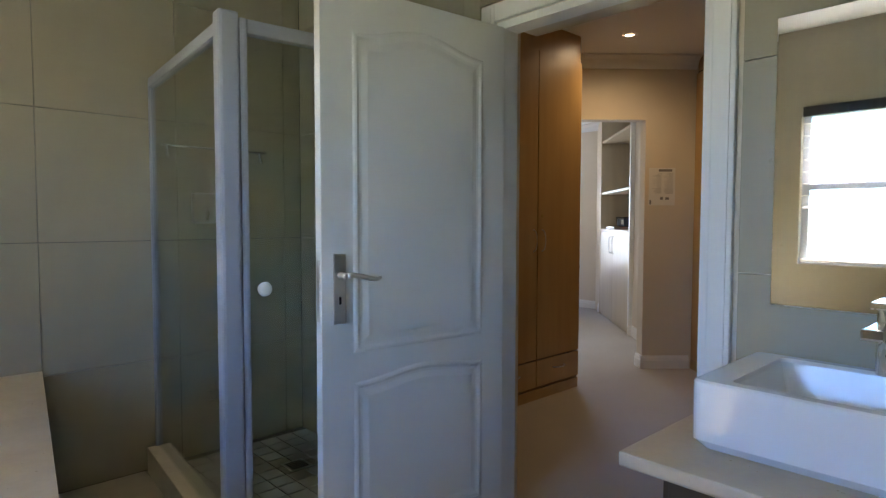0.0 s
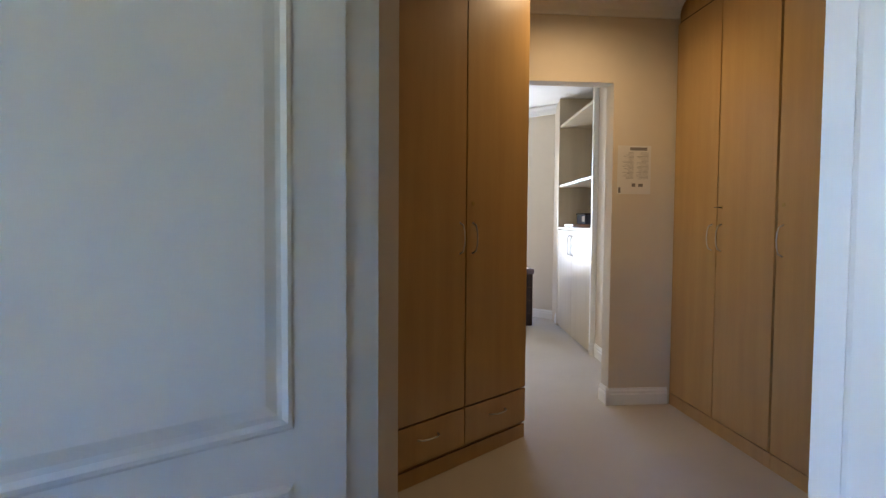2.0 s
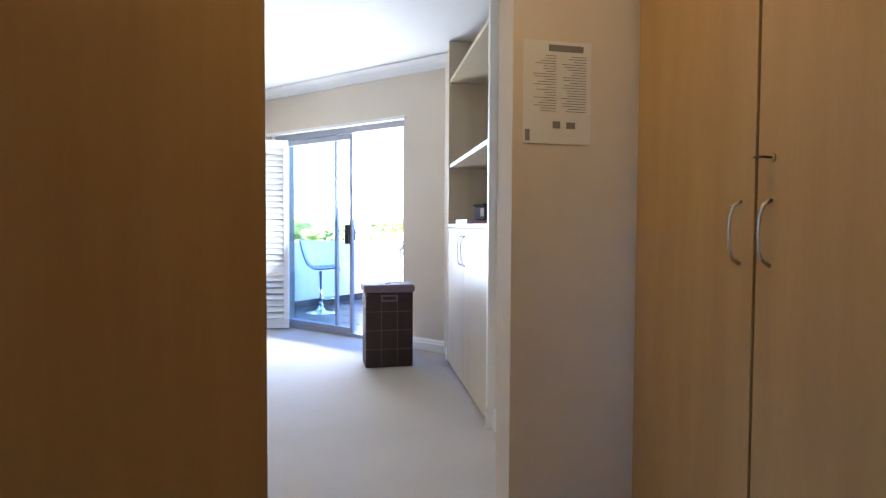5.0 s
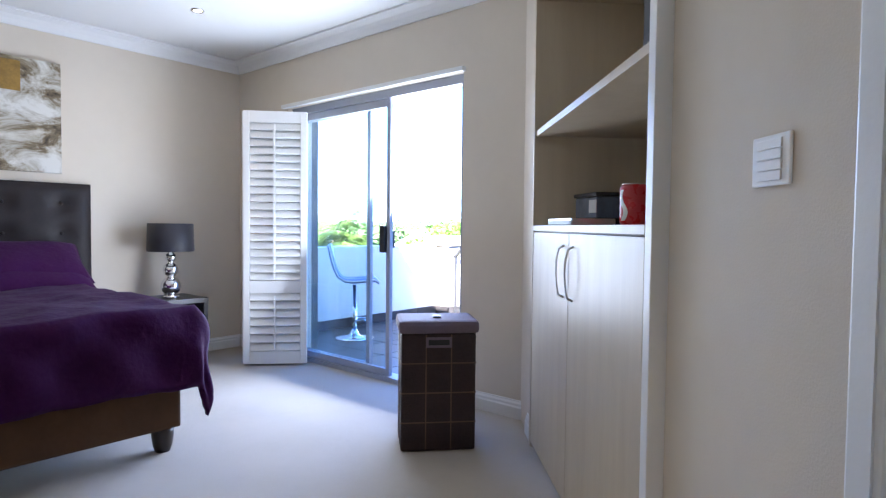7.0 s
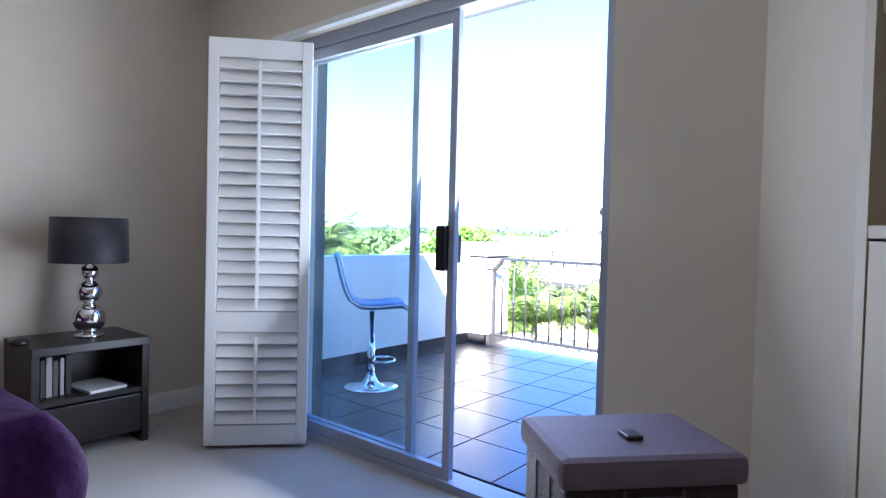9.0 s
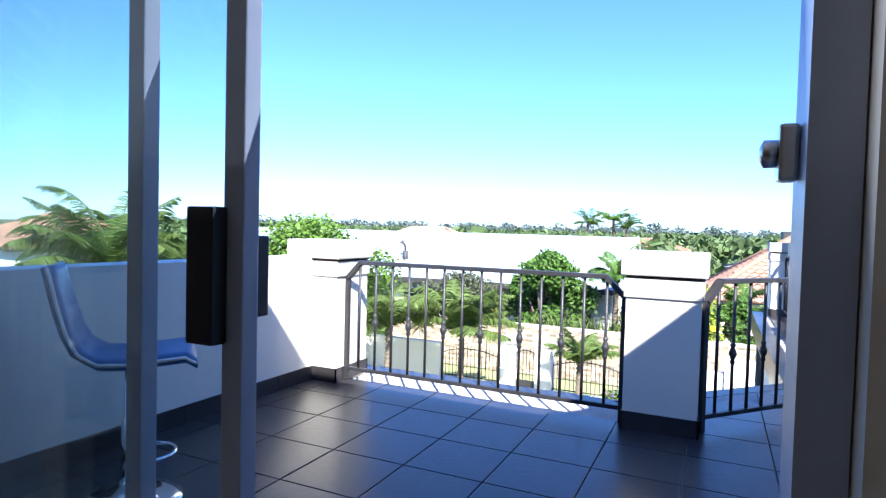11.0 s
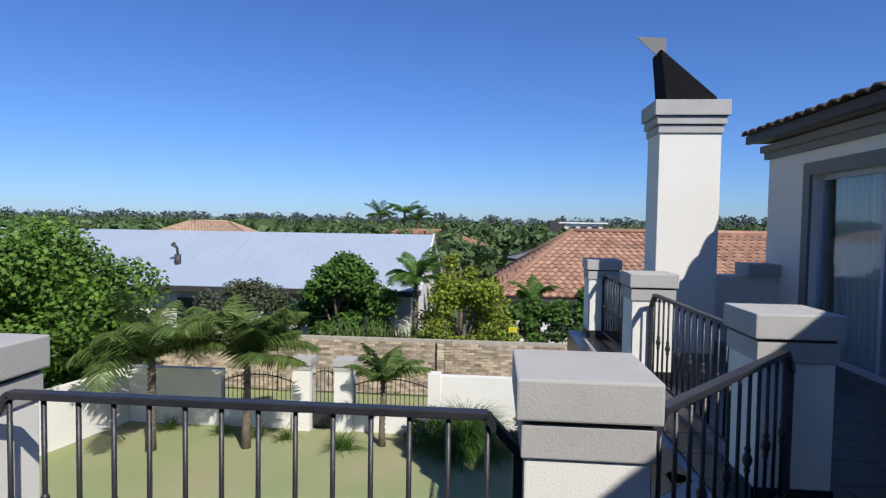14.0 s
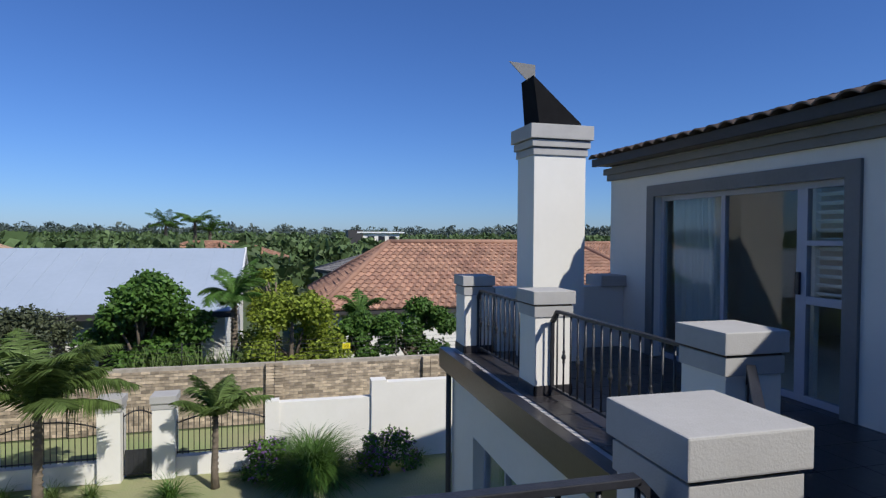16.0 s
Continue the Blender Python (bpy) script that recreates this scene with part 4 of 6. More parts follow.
for k in range(3):
    tube(b, [(0, 0, 0.43), (0.17 * math.cos(2.1 * k), 0.17 * math.sin(2.1 * k), 0.43)], 0.003, 6)
part("shade_ring", b, NICKEL, lamp)
ck = single("small_clock", lathe(B(), [(0.035, 0), (0.042, 0.012), (0.036, 0.026), (0.010, 0.032)], 18), BLACKPLASTIC, "small black clock on the nightstand", "clock", pose(5.49, 7.25, 0.541))
for k, (c, w_) in enumerate(((0.30, 0.022), (0.05, 0.018), (0.45, 0.026), (0.12, 0.02), (0.5, 0.016), (0.02, 0.024))):
    bo = single("book", box(B(), -w_ / 2, -0.15, 0, w_ / 2, 0, 0.17 + 0.01 * (k % 3), bevel=0.002), mat("book cover", (c, c * 0.9, c * 0.85), 0.5, vary=0.1), "upright book on the nightstand shelf", "book", pose(5.545 + 0.027 * k, 7.36, 0.286), "books on the nightstand")
bk = single("magazine", box(B(), -0.09, -0.12, 0, 0.09, 0.12, 0.015, bevel=0.002), SKIRT, "magazine lying on the nightstand shelf", "magazine", pose(5.82, 7.26, 0.286, 0, 0, 8))


def canvas(m):
    c = thing("canvas_painting", m, "abstract canvas in cream, brown and ochre on the wall", "painting")
    art = bpy.data.materials.new("abstract brushwork")
    art.use_nodes = True
    nt = art.node_tree
    co = nt.nodes.new("ShaderNodeTexCoord")
    mp = nt.nodes.new("ShaderNodeMapping")
    mp.inputs["Scale"].default_value = (1.2, 1, 2.2)
    n = nt.nodes.new("ShaderNodeTexNoise")
    n.inputs["Scale"].default_value, n.inputs["Detail"].default_value, n.inputs["Distortion"].default_value = 2.6, 9, 0.6
    n.inputs["Roughness"].default_value = 0.68
    rp = nt.nodes.new("ShaderNodeValToRGB")
    e = rp.color_ramp.elements
    e[0].position, e[0].color = 0.36, (0.05, 0.035, 0.02, 1)
    e[1].position, e[1].color = 0.60, (0.68, 0.66, 0.60, 1)
    for pos, col in ((0.44, (0.20, 0.15, 0.085, 1)), (0.50, (0.45, 0.41, 0.33, 1))):
        k = e.new(pos)
        k.color = col
    nt.links.new(co.outputs["Object"], mp.inputs[0])
    nt.links.new(mp.outputs[0], n.inputs[0])
    nt.links.new(n.outputs["Fac"], rp.inputs[0])
    nt.links.new(rp.outputs[0], nt.nodes["Principled BSDF"].inputs["Base Color"])
    nt.nodes["Principled BSDF"].inputs["Roughness"].default_value = 0.7
    part("canvas", box(B(), -0.55, -0.035, 0, 0.55, 0, 0.80, bevel=0.004), art, c)
    part("ochre_patch", box(B(), 0.06, -0.0375, 0.56, 0.30, -0.0355, 0.77), mat("ochre paint", (0.42, 0.24, 0.04), 0.6, vary=0.3, scale=9), c, "ochre painted square")


canvas(pose(4.55, 7.548, 1.50))

# ---- laundry basket ----
lb = thing("laundry_basket", pose(5.945, 4.555, 0, 0, 0, -42), "dark brown panelled laundry basket with mauve lid", "basket")
part("body", box(B(), -0.19, -0.14, 0.004, 0.19, 0.14, 0.60, bevel=0.012), WICKER, lb)
stitch = mat("tan piping", (0.13, 0.075, 0.05), 0.7, vary=0.1)
b = B()
for z in (0.15, 0.30, 0.45):
    box(b, -0.192, -0.142, z - 0.003, 0.192, 0.142, z + 0.003)
for x in (-0.064, 0.064):
    box(b, x - 0.003, -0.1425, 0.012, x + 0.003, 0.1425, 0.595)
for y in (-0.047, 0.047):
    box(b, -0.1925, y - 0.003, 0.012, 0.1925, y + 0.003, 0.595)
part("seam", b, stitch, lb)
part("lid", box(B(), -0.205, -0.155, 0.60, 0.205, 0.155, 0.665, bevel=0.022), LINER, lb, "mauve padded lid")
part("pull_tab", box(B(), -0.02, -0.05, 0.665, 0.02, 0.0, 0.675, bevel=0.004), BLACKPLASTIC, lb)
b = B()
for q in ((-0.065, 0.53, 0.065, 0.542), (-0.065, 0.57, 0.065, 0.582), (-0.065, 0.542, -0.053, 0.57), (0.053, 0.542, 0.065, 0.57)):
    box(b, q[0], -0.146, q[1], q[2], -0.14, q[3])
part("hand_hole", b, LINER, lb)
part("hand_hole_shadow", box(B(), -0.053, -0.143, 0.542, 0.053, -0.1405, 0.57), BLACKPLASTIC, lb)

# ---- sliding door and shutters ----
sd_ = tagged(new("door_3"), "white aluminium sliding door with one leaf slid open", "sliding door", kind="structure")
X0, X1 = 6.60, 6.70
part("head_track", box(B(), X0, OPEN_Y0 + 0.002, OPEN_H - 0.06, X1, OPEN_Y1 - 0.002, OPEN_H - 0.002), ALU, sd_)
part("sill_track", box(B(), X0, OPEN_Y0 + 0.002, 0.001, X1 + 0.02, OPEN_Y1 - 0.002, 0.035), ALU, sd_)
for y in (OPEN_Y0 + 0.002, OPEN_Y1 - 0.045):
    part("jamb", box(B(), X0, y, 0.036, X1, y + 0.043, OPEN_H - 0.061), ALU, sd_)


def leaf_frame(x, y0, y1, label, w=0.038):
    top = OPEN_H - 0.065
    b = B()
    box(b, x, y0, 0.04, x + 0.032, y0 + w, top, bevel=0.003)
    box(b, x, y1 - w, 0.04, x + 0.032, y1, top, bevel=0.003)
    box(b, x, y0 + w, 0.04, x + 0.032, y1 - w, 0.09)
    box(b, x, y0 + w, top - 0.055, x + 0.032, y1 - w, top)
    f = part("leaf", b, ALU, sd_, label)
    part("pane", box(B(), x + 0.013, y0 + w, 0.09, x + 0.019, y1 - w, top - 0.055), GLASS, f).visible_shadow = False
    return f


leaf_frame(6.655, 5.86, 6.735, "fixed glass leaf")
lf = leaf_frame(6.612, 5.60, 6.725, "glass leaf slid half open")
part("lock_handle", box(B(), 6.584, 5.628, 0.945, 6.6115, 5.68, 1.14, bevel=0.004), BLACKPLASTIC, lf, "black lock handle")
part("lock_handle", box(B(), 6.6445, 5.605, 0.98, 6.672, 5.64, 1.10, bevel=0.004), BLACKPLASTIC, lf, "black lock handle")
sensor = thing("door_catch", pose(6.66, OPEN_Y0 + 0.046, 1.20), "small grey metal catch on the door jamb", "catch")
part("body", box(B(), -0.016, 0, -0.028, 0.016, 0.018, 0.028, bevel=0.004), NICKEL, sensor)
part("knob", lathe(B(), [(0.014, 0), (0.014, 0.012), (0.006, 0.016)], 16), NICKEL, sensor).matrix_local = pose(0, 0.018, 0.0, -90, 0, 0)


def shutter(m, w, h, mid):
    """A hinged louvred shutter leaf along x, with two banks of slats and tilt rods."""
    s = thing("louvre_shutter", m, "folded-back white louvred shutter beside the sliding door", "shutter", "shutter leaves")
    for x in (0, w - 0.05):
        part("stile", box(B(), x, -0.016, 0, x + 0.05, 0.016, h, bevel=0.003), WHITE, s)
    for z0, z1 in ((0, 0.10), (mid - 0.05, mid + 0.05), (h - 0.09, h)):
        part("rail", box(B(), 0.051, -0.014, z0, w - 0.051, 0.014, z1), WHITE, s)
    q = B()
    box(q, 0, -0.031, -0.005, w - 0.104, 0.031, 0.005, bevel=0.003)
    me = mesh("louvre", q, WHITE)
    for z0, z1 in ((0.10, mid - 0.05), (mid + 0.05, h - 0.09)):
        n = int((z1 - z0) / 0.060)
        for k in range(n):
            shared("louvre", me, s, pose(0.052, 0, z0 + (k + 0.5) * (z1 - z0) / n, -60, 0, 0))
        for side in (0.036, -0.034):
            part("tilt_rod", box(B(), w / 2 - 0.006, side - 0.006, z0 + 0.02, w / 2 + 0.006, side + 0.004, z1 - 0.02), WHITE, s)
    return s


SHUT = pose(6.515, 6.455, 0.02, 0, 0, 137)
sh1 = shutter(SHUT, 0.50, 2.02, 0.62)
for k in range(1, 3):
    copy_thing(sh1, SHUT @ pose(0.012 * k, -0.042 * k, 0, 0, 0, 0))
struct("shutter_hanging_strip", box(B(), 6.50, 6.79, 0.02, 6.558, 6.83, 2.06, bevel=0.003), WHITE, "white hanging strip of the shutters", "trim")
struct("shutter_head", box(B(), 6.52, OPEN_Y0 - 0.02, 2.115, 6.558, 6.83, 2.145, bevel=0.004), WHITE, "white timber head strip over the sliding door", "trim")


def downlight(x, y, power):
    z = CEILING
    d = thing("downlight", pose(x, y, z), "small recessed ceiling downlight, switched on", "downlight", "recessed downlights")
    part("bezel", lathe(B(), [(0.045, -0.001), (0.043, -0.008), (0.030, -0.009), (0.028, -0.002)], 20, caps=False), NICKEL, d)
    part("bulb", lathe(B(), [(0.027, -0.004), (0.020, -0.006), (0.004, -0.007)], 16), glow_mat("lit lamp", (1.0, 0.85, 0.62), 6.0), d, "glowing bulb")
    downlight_lamp(x, y, z - 0.03, power)


downlight(3.25, 2.075, 1.05)
downlight(5.65, 6.53, 0.3)
downlight(3.2, 5.2, 0.3)
downlight(-0.95, 1.75, 0.45)

# ---- balcony ----
origin[0] = OUTDOORS
OUT = [(6.60, 1.35), (15.95, 1.35), (15.95, 4.20), (11.05, 4.20), (9.80, 5.35), (9.80, 7.72), (6.60, 7.72)]
slab = struct("balcony_floor", prism(B(), OUT, -0.28, -0.022), BALGROUT, "balcony floor of charcoal porcelain tiles with pale joints", "floor")
struct("balcony_edge", prism(B(), [(11.0, 4.20), (16.05, 4.20), (16.05, 4.34), (10.95, 4.34)], -0.30, -0.02), BALTILE, "dark tiled ledge along the balcony edge", "ledge")
EDGE = pose(9.80, 5.35, 0, 0, 0, -42.6)
struct("balcony_edge", box(B(), 0.0, 0.002, -0.30, 1.70, 0.13, -0.02), BALTILE, "dark tiled ledge along the balcony edge", "ledge", EDGE)
struct("balcony_edge", box(B(), 9.802, 5.2, -0.30, 9.92, 7.72, -0.02), BALTILE, "dark tiled ledge along the balcony edge", "ledge")
q = B()
box(q, 0.003, 0.003, 0, 0.397, 0.397, 0.020, bevel=0.003)
bt = mesh("tile", q, BALTILE)


def inside(x, y):
    return (x < 9.81 and 5.35 <= y < 7.74) or (y < 4.21 and 1.34 < y) or (y < 5.36 and x < 9.80 + (5.35 - y) * 1.087 + 0.01)


for i in range(24):
    for j in range(16):
        x, y = 6.61 + 0.4 * i, 1.35 + 0.4 * j
        if x + 0.4 < 15.97 and inside(x + 0.4, y + 0.2) and inside(x + 0.4, y + 0.39) and y + 0.4 < 7.76:
            shared("tile", bt, slab, pose(x, y, -0.022))


def kerb_skirt(m, x0, x1):
    """Charcoal tile skirting along x, on the side towards +y."""
    s = struct("baseboard", box(B(), x0, -0.001, -0.003, x1, 0.003, 0.098), BALGROUT, "charcoal tile skirting of the balcony", "baseboard", m)
    n = max(1, round((x1 - x0) / 0.4))
    for k in range(n):
        a, c = x0 + (x1 - x0) * k / n, x0 + (x1 - x0) * (k + 1) / n
        part("tile", box(B(), a + 0.003, 0, -0.002, c - 0.003, 0.010, 0.10), BALTILE, s)


struct("balcony_parapet", box(B(), 6.60, 7.50, -0.30, 9.27, 7.72, 0.90), PLASTER, "off-white plastered balcony parapet", "parapet")
kerb_skirt(pose(9.27, 7.499, 0, 0, 0, 180), 0, 2.66)


def pillar(x, y, label="off-white plastered balcony pillar with grey stepped cap", r=0.20, h=0.873, skirt=True):
    """A square pillar with a two-step coping."""
    p = thing("balcony_pillar", pose(x, y, 0), label, "pillar", "balcony pillars")
    part("shaft", box(B(), -r, -r, -0.02 if skirt else -0.3, r, r, h, bevel=0.006), PLASTER, p)
    part("cap_lower", box(B(), -r - 0.012, -r - 0.012, h - 0.115, r + 0.012, r + 0.012, h - 0.005, bevel=0.005), COPING, p, "grey lower band")
    part("cap_joint", box(B(), -r, -r, h - 0.005, r, r, h + 0.012), GAP, p)
    b = B()
    box(b, -r - 0.03, -r - 0.03, h + 0.012, r + 0.03, r + 0.03, h + 0.145, bevel=0.008)
    for v in b.verts:
        if v.co.z > h + 0.1:
            v.co.z += 0.012 * (1 - (abs(v.co.x) + abs(v.co.y)) / 0.5)
    part("cap", b, COPING, p, "grey coping block")
    if skirt:
        for k in range(4):
            part("tile_skirting", box(B(), -r - 0.010, -r - 0.010, -0.002, r + 0.010, -r, 0.10), BALTILE, p).matrix_local = pose(0, 0, 0, 0, 0, 90 * k)
    return p


P1, P2, P3, P4, P5 = (9.46, 7.49), (9.49, 5.11), (10.89, 3.79), (13.43, 3.88), (15.63, 3.95)
for c in (P1, P2, P3, P4, P5):
    pillar(*c, h=0.873 if c[0] < 10 else 0.905)


def railing(a, c, top=0.870, group="balcony railings"):
    """A welded iron railing with cut corners, round bars and turned collars on every other bar."""
    a, c = Vector((*a, 0)), Vector((*c, 0))
    L = (c - a).length
    m = pose(a.x, a.y, 0, 0, 0, math.degrees(math.atan2(c.y - a.y, c.x - a.x)))
    r = thing("railing", m, "dark painted iron railing between the balcony pillars", "railing", group)
    k = 0.115
    for x in (0.012, L - 0.012):
        part("end_post", box(B(), x - 0.016, -0.016, 0.0, x + 0.016, 0.016, top - k, bevel=0.003), IRON, r)
    part("top_rail", box(B(), k, -0.024, top - 0.022, L - k, 0.024, top + 0.006, bevel=0.004), IRON, r)
    part("bottom_rail", box(B(), 0.028, -0.014, 0.075, L - 0.028, 0.014, 0.10, bevel=0.003), IRON, r)
    for x0, z0, x1, z1 in ((0.012, top - k - 0.01, k + 0.006, top - 0.009), (L - 0.012, top - k - 0.01, L - k - 0.006, top - 0.009)):
        b = B()
        d = math.hypot(x1 - x0, z1 - z0)
        box(b, 0, -0.024, -0.014, d, 0.024, 0.014, pose(x0, 0, z0, 0, -math.degrees(math.atan2(z1 - z0, x1 - x0)), 0))
        part("corner_rail", b, IRON, r)
    n = max(4, round((L - 2 * k) / 0.135))
    bar = B()
    tube(bar, [(0, 0, 0.10), (0, 0, top - 0.02)], 0.0095, 8)
    me = mesh("bar", bar, IRON)
    bar = B()
    tube(bar, [(0, 0, 0.10), (0, 0, top - 0.02)], 0.0095, 8)
    lathe(bar, [(0.010, 0.37), (0.016, 0.385), (0.011, 0.40), (0.020, 0.42), (0.023, 0.435), (0.020, 0.45), (0.011, 0.47), (0.016, 0.485), (0.010, 0.50)], 10)
    me2 = mesh("bar", bar, IRON)
    for i in range(n + 1):
        shared("bar", me2 if i % 2 else me, r, pose(k + (L - 2 * k) * i / n, 0, 0))
    return r


railing((9.375, 7.285), (9.375, 5.315))
railing((9.42, 4.90), (10.685, 3.82))
railing((11.10, 3.84), (13.22, 3.90))
railing((13.64, 3.91), (15.42, 3.96))

# bar stool
st = thing("bar_stool", pose(7.36, 6.93, 0, 0, 0, -40), "blue padded bar stool with white piping on chrome base", "stool")
BLUE = mat("blue leatherette", (0.060, 0.120, 0.26), 0.4, vary=0.08, scale=6)
part("foot_disc", lathe(B(), [(0.20, 0), (0.20, 0.008), (0.16, 0.018), (0.06, 0.03), (0.035, 0.07), (0.03, 0.09)], 36), CHROME, st, "round chrome foot")
part("column", tube(B(), [(0, 0, 0.08), (0, 0, 0.34), (0, 0, 0.341), (0, 0, 0.54)], [0.028, 0.028, 0.018, 0.018], 16), CHROME, st)
b = B()
tube(b, [(0.03, 0, 0.20)] + [(0.085 + 0.085 * math.cos(a), 0.10 * math.sin(a), 0.19) for a in [radians(180 - 15 * k) for k in range(24)]] + [(0.03, 0, 0.20)], 0.008, 8)
part("footrest", b, CHROME, st, "chrome footrest loop")
b = B()
prof = [(0.24, 0.575), (0.20, 0.60), (0.10, 0.592), (0.0, 0.585), (-0.09, 0.59), (-0.15, 0.63), (-0.185, 0.70), (-0.215, 0.80), (-0.24, 0.91), (-0.25, 0.94)]
ra, rb = [], []
for i, (x, z) in enumerate(prof):
    wd = 0.20 if i < 6 else 0.20 - 0.012 * (i - 5)
    nx, nz = (0.0, 0.022) if i < 5 else (0.020, 0.008)
    ra.append([b.verts.new((x + nx * (1 - (2 * j / 8 - 1) ** 4), -wd + 2 * wd * j / 8, z + nz * (1 - (2 * j / 8 - 1) ** 4) + 0.012 * (2 * j / 8 - 1) ** 2)) for j in range(9)])
    rb.append([b.verts.new((x - nx * 1.2, -wd + 2 * wd * j / 8, z - nz * 1.2 + 0.012 * (2 * j / 8 - 1) ** 2)) for j in range(9)])
for g in (ra, rb):
    for r_, q_ in zip(g, g[1:]):
        for j in range(8):
            b.faces.new((r_[j], r_[j + 1], q_[j + 1], q_[j])).smooth = True
for e in (0, 8):
    for i in range(len(prof) - 1):
        b.faces.new((ra[i][e], ra[i + 1][e], rb[i + 1][e], rb[i][e]))
for i in (0, -1):
    for j in range(8):
        b.faces.new((ra[i][j], ra[i][j + 1], rb[i][j + 1], rb[i][j]))
part("seat_shell", b, BLUE, st)
b = B()
for s in (-1, 1):
    tube(b, [(x - 0.004, s * (0.202 if i < 6 else 0.202 - 0.012 * (i - 5)), z + 0.006) for i, (x, z) in enumerate(prof)], 0.007, 6)
part("piping", b, WHITE, st, "white piping along the seat edge")

# ---- this house, outside ----
struct("house_wall_outside", box(B(), 6.803, 7.56, -3.6, 6.95, 7.74, -0.3), PLASTER, "off-white plastered wall below the balcony", "wall")
b = B()
box(b, 6.602, 1.20, -0.02, 6.65, OPEN_Y0 - 0.32, 2.90)
box(b, 6.602, OPEN_Y1, -0.02, 6.65, 7.75, 2.90)
box(b, 6.602, OPEN_Y0 - 0.32, OPEN_H + 0.16, 6.65, OPEN_Y1, 2.90)
struct("wall_outside_west", b, PLASTER, "off-white plastered outer wall round the sliding door", "wall")
b = B()
for q in ((OPEN_Y0 - 0.32, 0.0, OPEN_Y0 - 0.16, OPEN_H + 0.16), (OPEN_Y1 - 0.16, 0.0, OPEN_Y1, OPEN_H + 0.16), (OPEN_Y0 - 0.16, OPEN_H, OPEN_Y1 - 0.16, OPEN_H + 0.16)):
    box(b, 6.602, q[0], q[1], 6.67, q[2], q[3])
struct("door_surround", b, TRIMGREY, "dark grey plaster surround of the sliding door", "trim")
# out-of-view block, added so that its shadow crosses pillars P2 and P3
struct("unseen_shade_block", prism(B(), [(6.66, 1.36), (10.60, 1.36), (10.60, 1.78), (6.66, 4.38)], -0.02, 2.80), PLASTER, "unseen slanting block added to shade the balcony", "wall")
HX, HY, HZ = 15.83, 1.71, 2.66
WX0, WX1, WH = 11.91, 14.71, 2.14
b = B()
box(b, 6.83, HY - 0.2, -0.02, WX0, HY, HZ)
box(b, WX1, HY - 0.2, -3.6, HX, HY, HZ)
box(b, WX0, HY - 0.2, WH, WX1, HY, HZ)
box(b, HX - 0.2, -5.0, -3.6, HX, HY - 0.2, HZ)
box(b, 6.95, HY - 0.2, -3.6, WX1, HY, -0.3)
struct("wall_outside_south", b, PLASTER, "off-white plastered wing wall with a glazed door opening", "wall")
b = B()
box(b, WX0 - 0.15, HY, 0.0, WX0, HY + 0.035, WH + 0.15)
box(b, WX1, HY, 0.0, WX1 + 0.15, HY + 0.035, WH + 0.15)
box(b, WX0, HY, WH, WX1, HY + 0.035, WH + 0.15)
struct("window_surround", b, TRIMGREY, "dark grey plaster surround of the glazed door", "trim")
b = B()
box(b, 6.86, HY, 2.44, HX + 0.03, HY + 0.06, 2.53)
box(b, 6.86, HY, 2.53, HX + 0.05, HY + 0.11, 2.62)
struct("eaves_moulding", b, TRIMGREY, "dark grey stepped moulding under the eaves", "trim")
w2 = tagged(new("window_2"), "large white aluminium glazed sliding door of the wing", "window", kind="structure")
w2.matrix_world = OUTDOORS
WY = HY - 0.12
for q in ((WX0, 0.05, WX0 + 0.06, WH), (WX1 - 0.06, 0.05, WX1, WH), (WX0 + 0.06, WH - 0.06, WX1 - 0.06, WH), (WX0 + 0.06, 0.0, WX1 - 0.06, 0.07), (13.51, 0.07, 13.57, WH - 0.06), (12.40, 0.07, 12.52, WH - 0.06),
          (WX0 + 0.06, 1.53, 12.40, 1.58), (WX0 + 0.06, 0.96, 12.40, 1.04)):
    part("window_frame", box(B(), q[0], WY - 0.03, q[1], q[2], WY + 0.03, q[3], bevel=0.004), ALU, w2)
for x0, x1 in ((WX0 + 0.06, 12.40), (12.52, 13.51), (13.57, WX1 - 0.06)):
    part("pane", box(B(), x0, WY - 0.004, 0.07, x1, WY + 0.004, WH - 0.06), GLASS, w2).visible_shadow = False
part("lock_handle", box(B(), 12.46, WY + 0.03, 1.05, 12.50, WY + 0.06, 1.27), BLACKPLASTIC, w2)
b = B()
n = 60
for k in range(n + 1):
    x = 13.62 + 0.92 * k / n
    y = 1.44 + 0.05 * math.sin(k * 0.9) + 0.02 * math.sin(k * 2.3)
    b.verts.new((x, y, 0.03))
    b.verts.new((x + 0.10 * math.sin(2.0), y, WH))
b.verts.ensure_lookup_table()
for k in range(n):
    b.faces.new((b.verts[2 * k], b.verts[2 * k + 2], b.verts[2 * k + 3], b.verts[2 * k + 1])).smooth = True
cu = single("curtain", b, CURTAIN, "white sheer curtain hanging behind the glazed door", "curtain")
part("curtain_rod", tube(B(), [(12.7, 1.36, WH + 0.01), (14.66, 1.36, WH + 0.01)], 0.012, 8), NICKEL, cu)
bs = thing("louvre_screen", pose(0, 0, 0), "white louvred shutter behind the glazed door", "shutter")
q = B()
box(q, 0, -0.03, -0.004, 0.46, 0.03, 0.004)
me = mesh("louvre", q, WHITE)
for k in range(12):
    shared("louvre", me, bs, pose(11.96, 1.46, 1.06 + 0.088 * k, 30, 0, 0))
for x in (11.905, 12.425):
    part("stile", box(B(), x, 1.43, 0.03, x + 0.05, 1.49, WH - 0.02), WHITE, bs)
b = B()
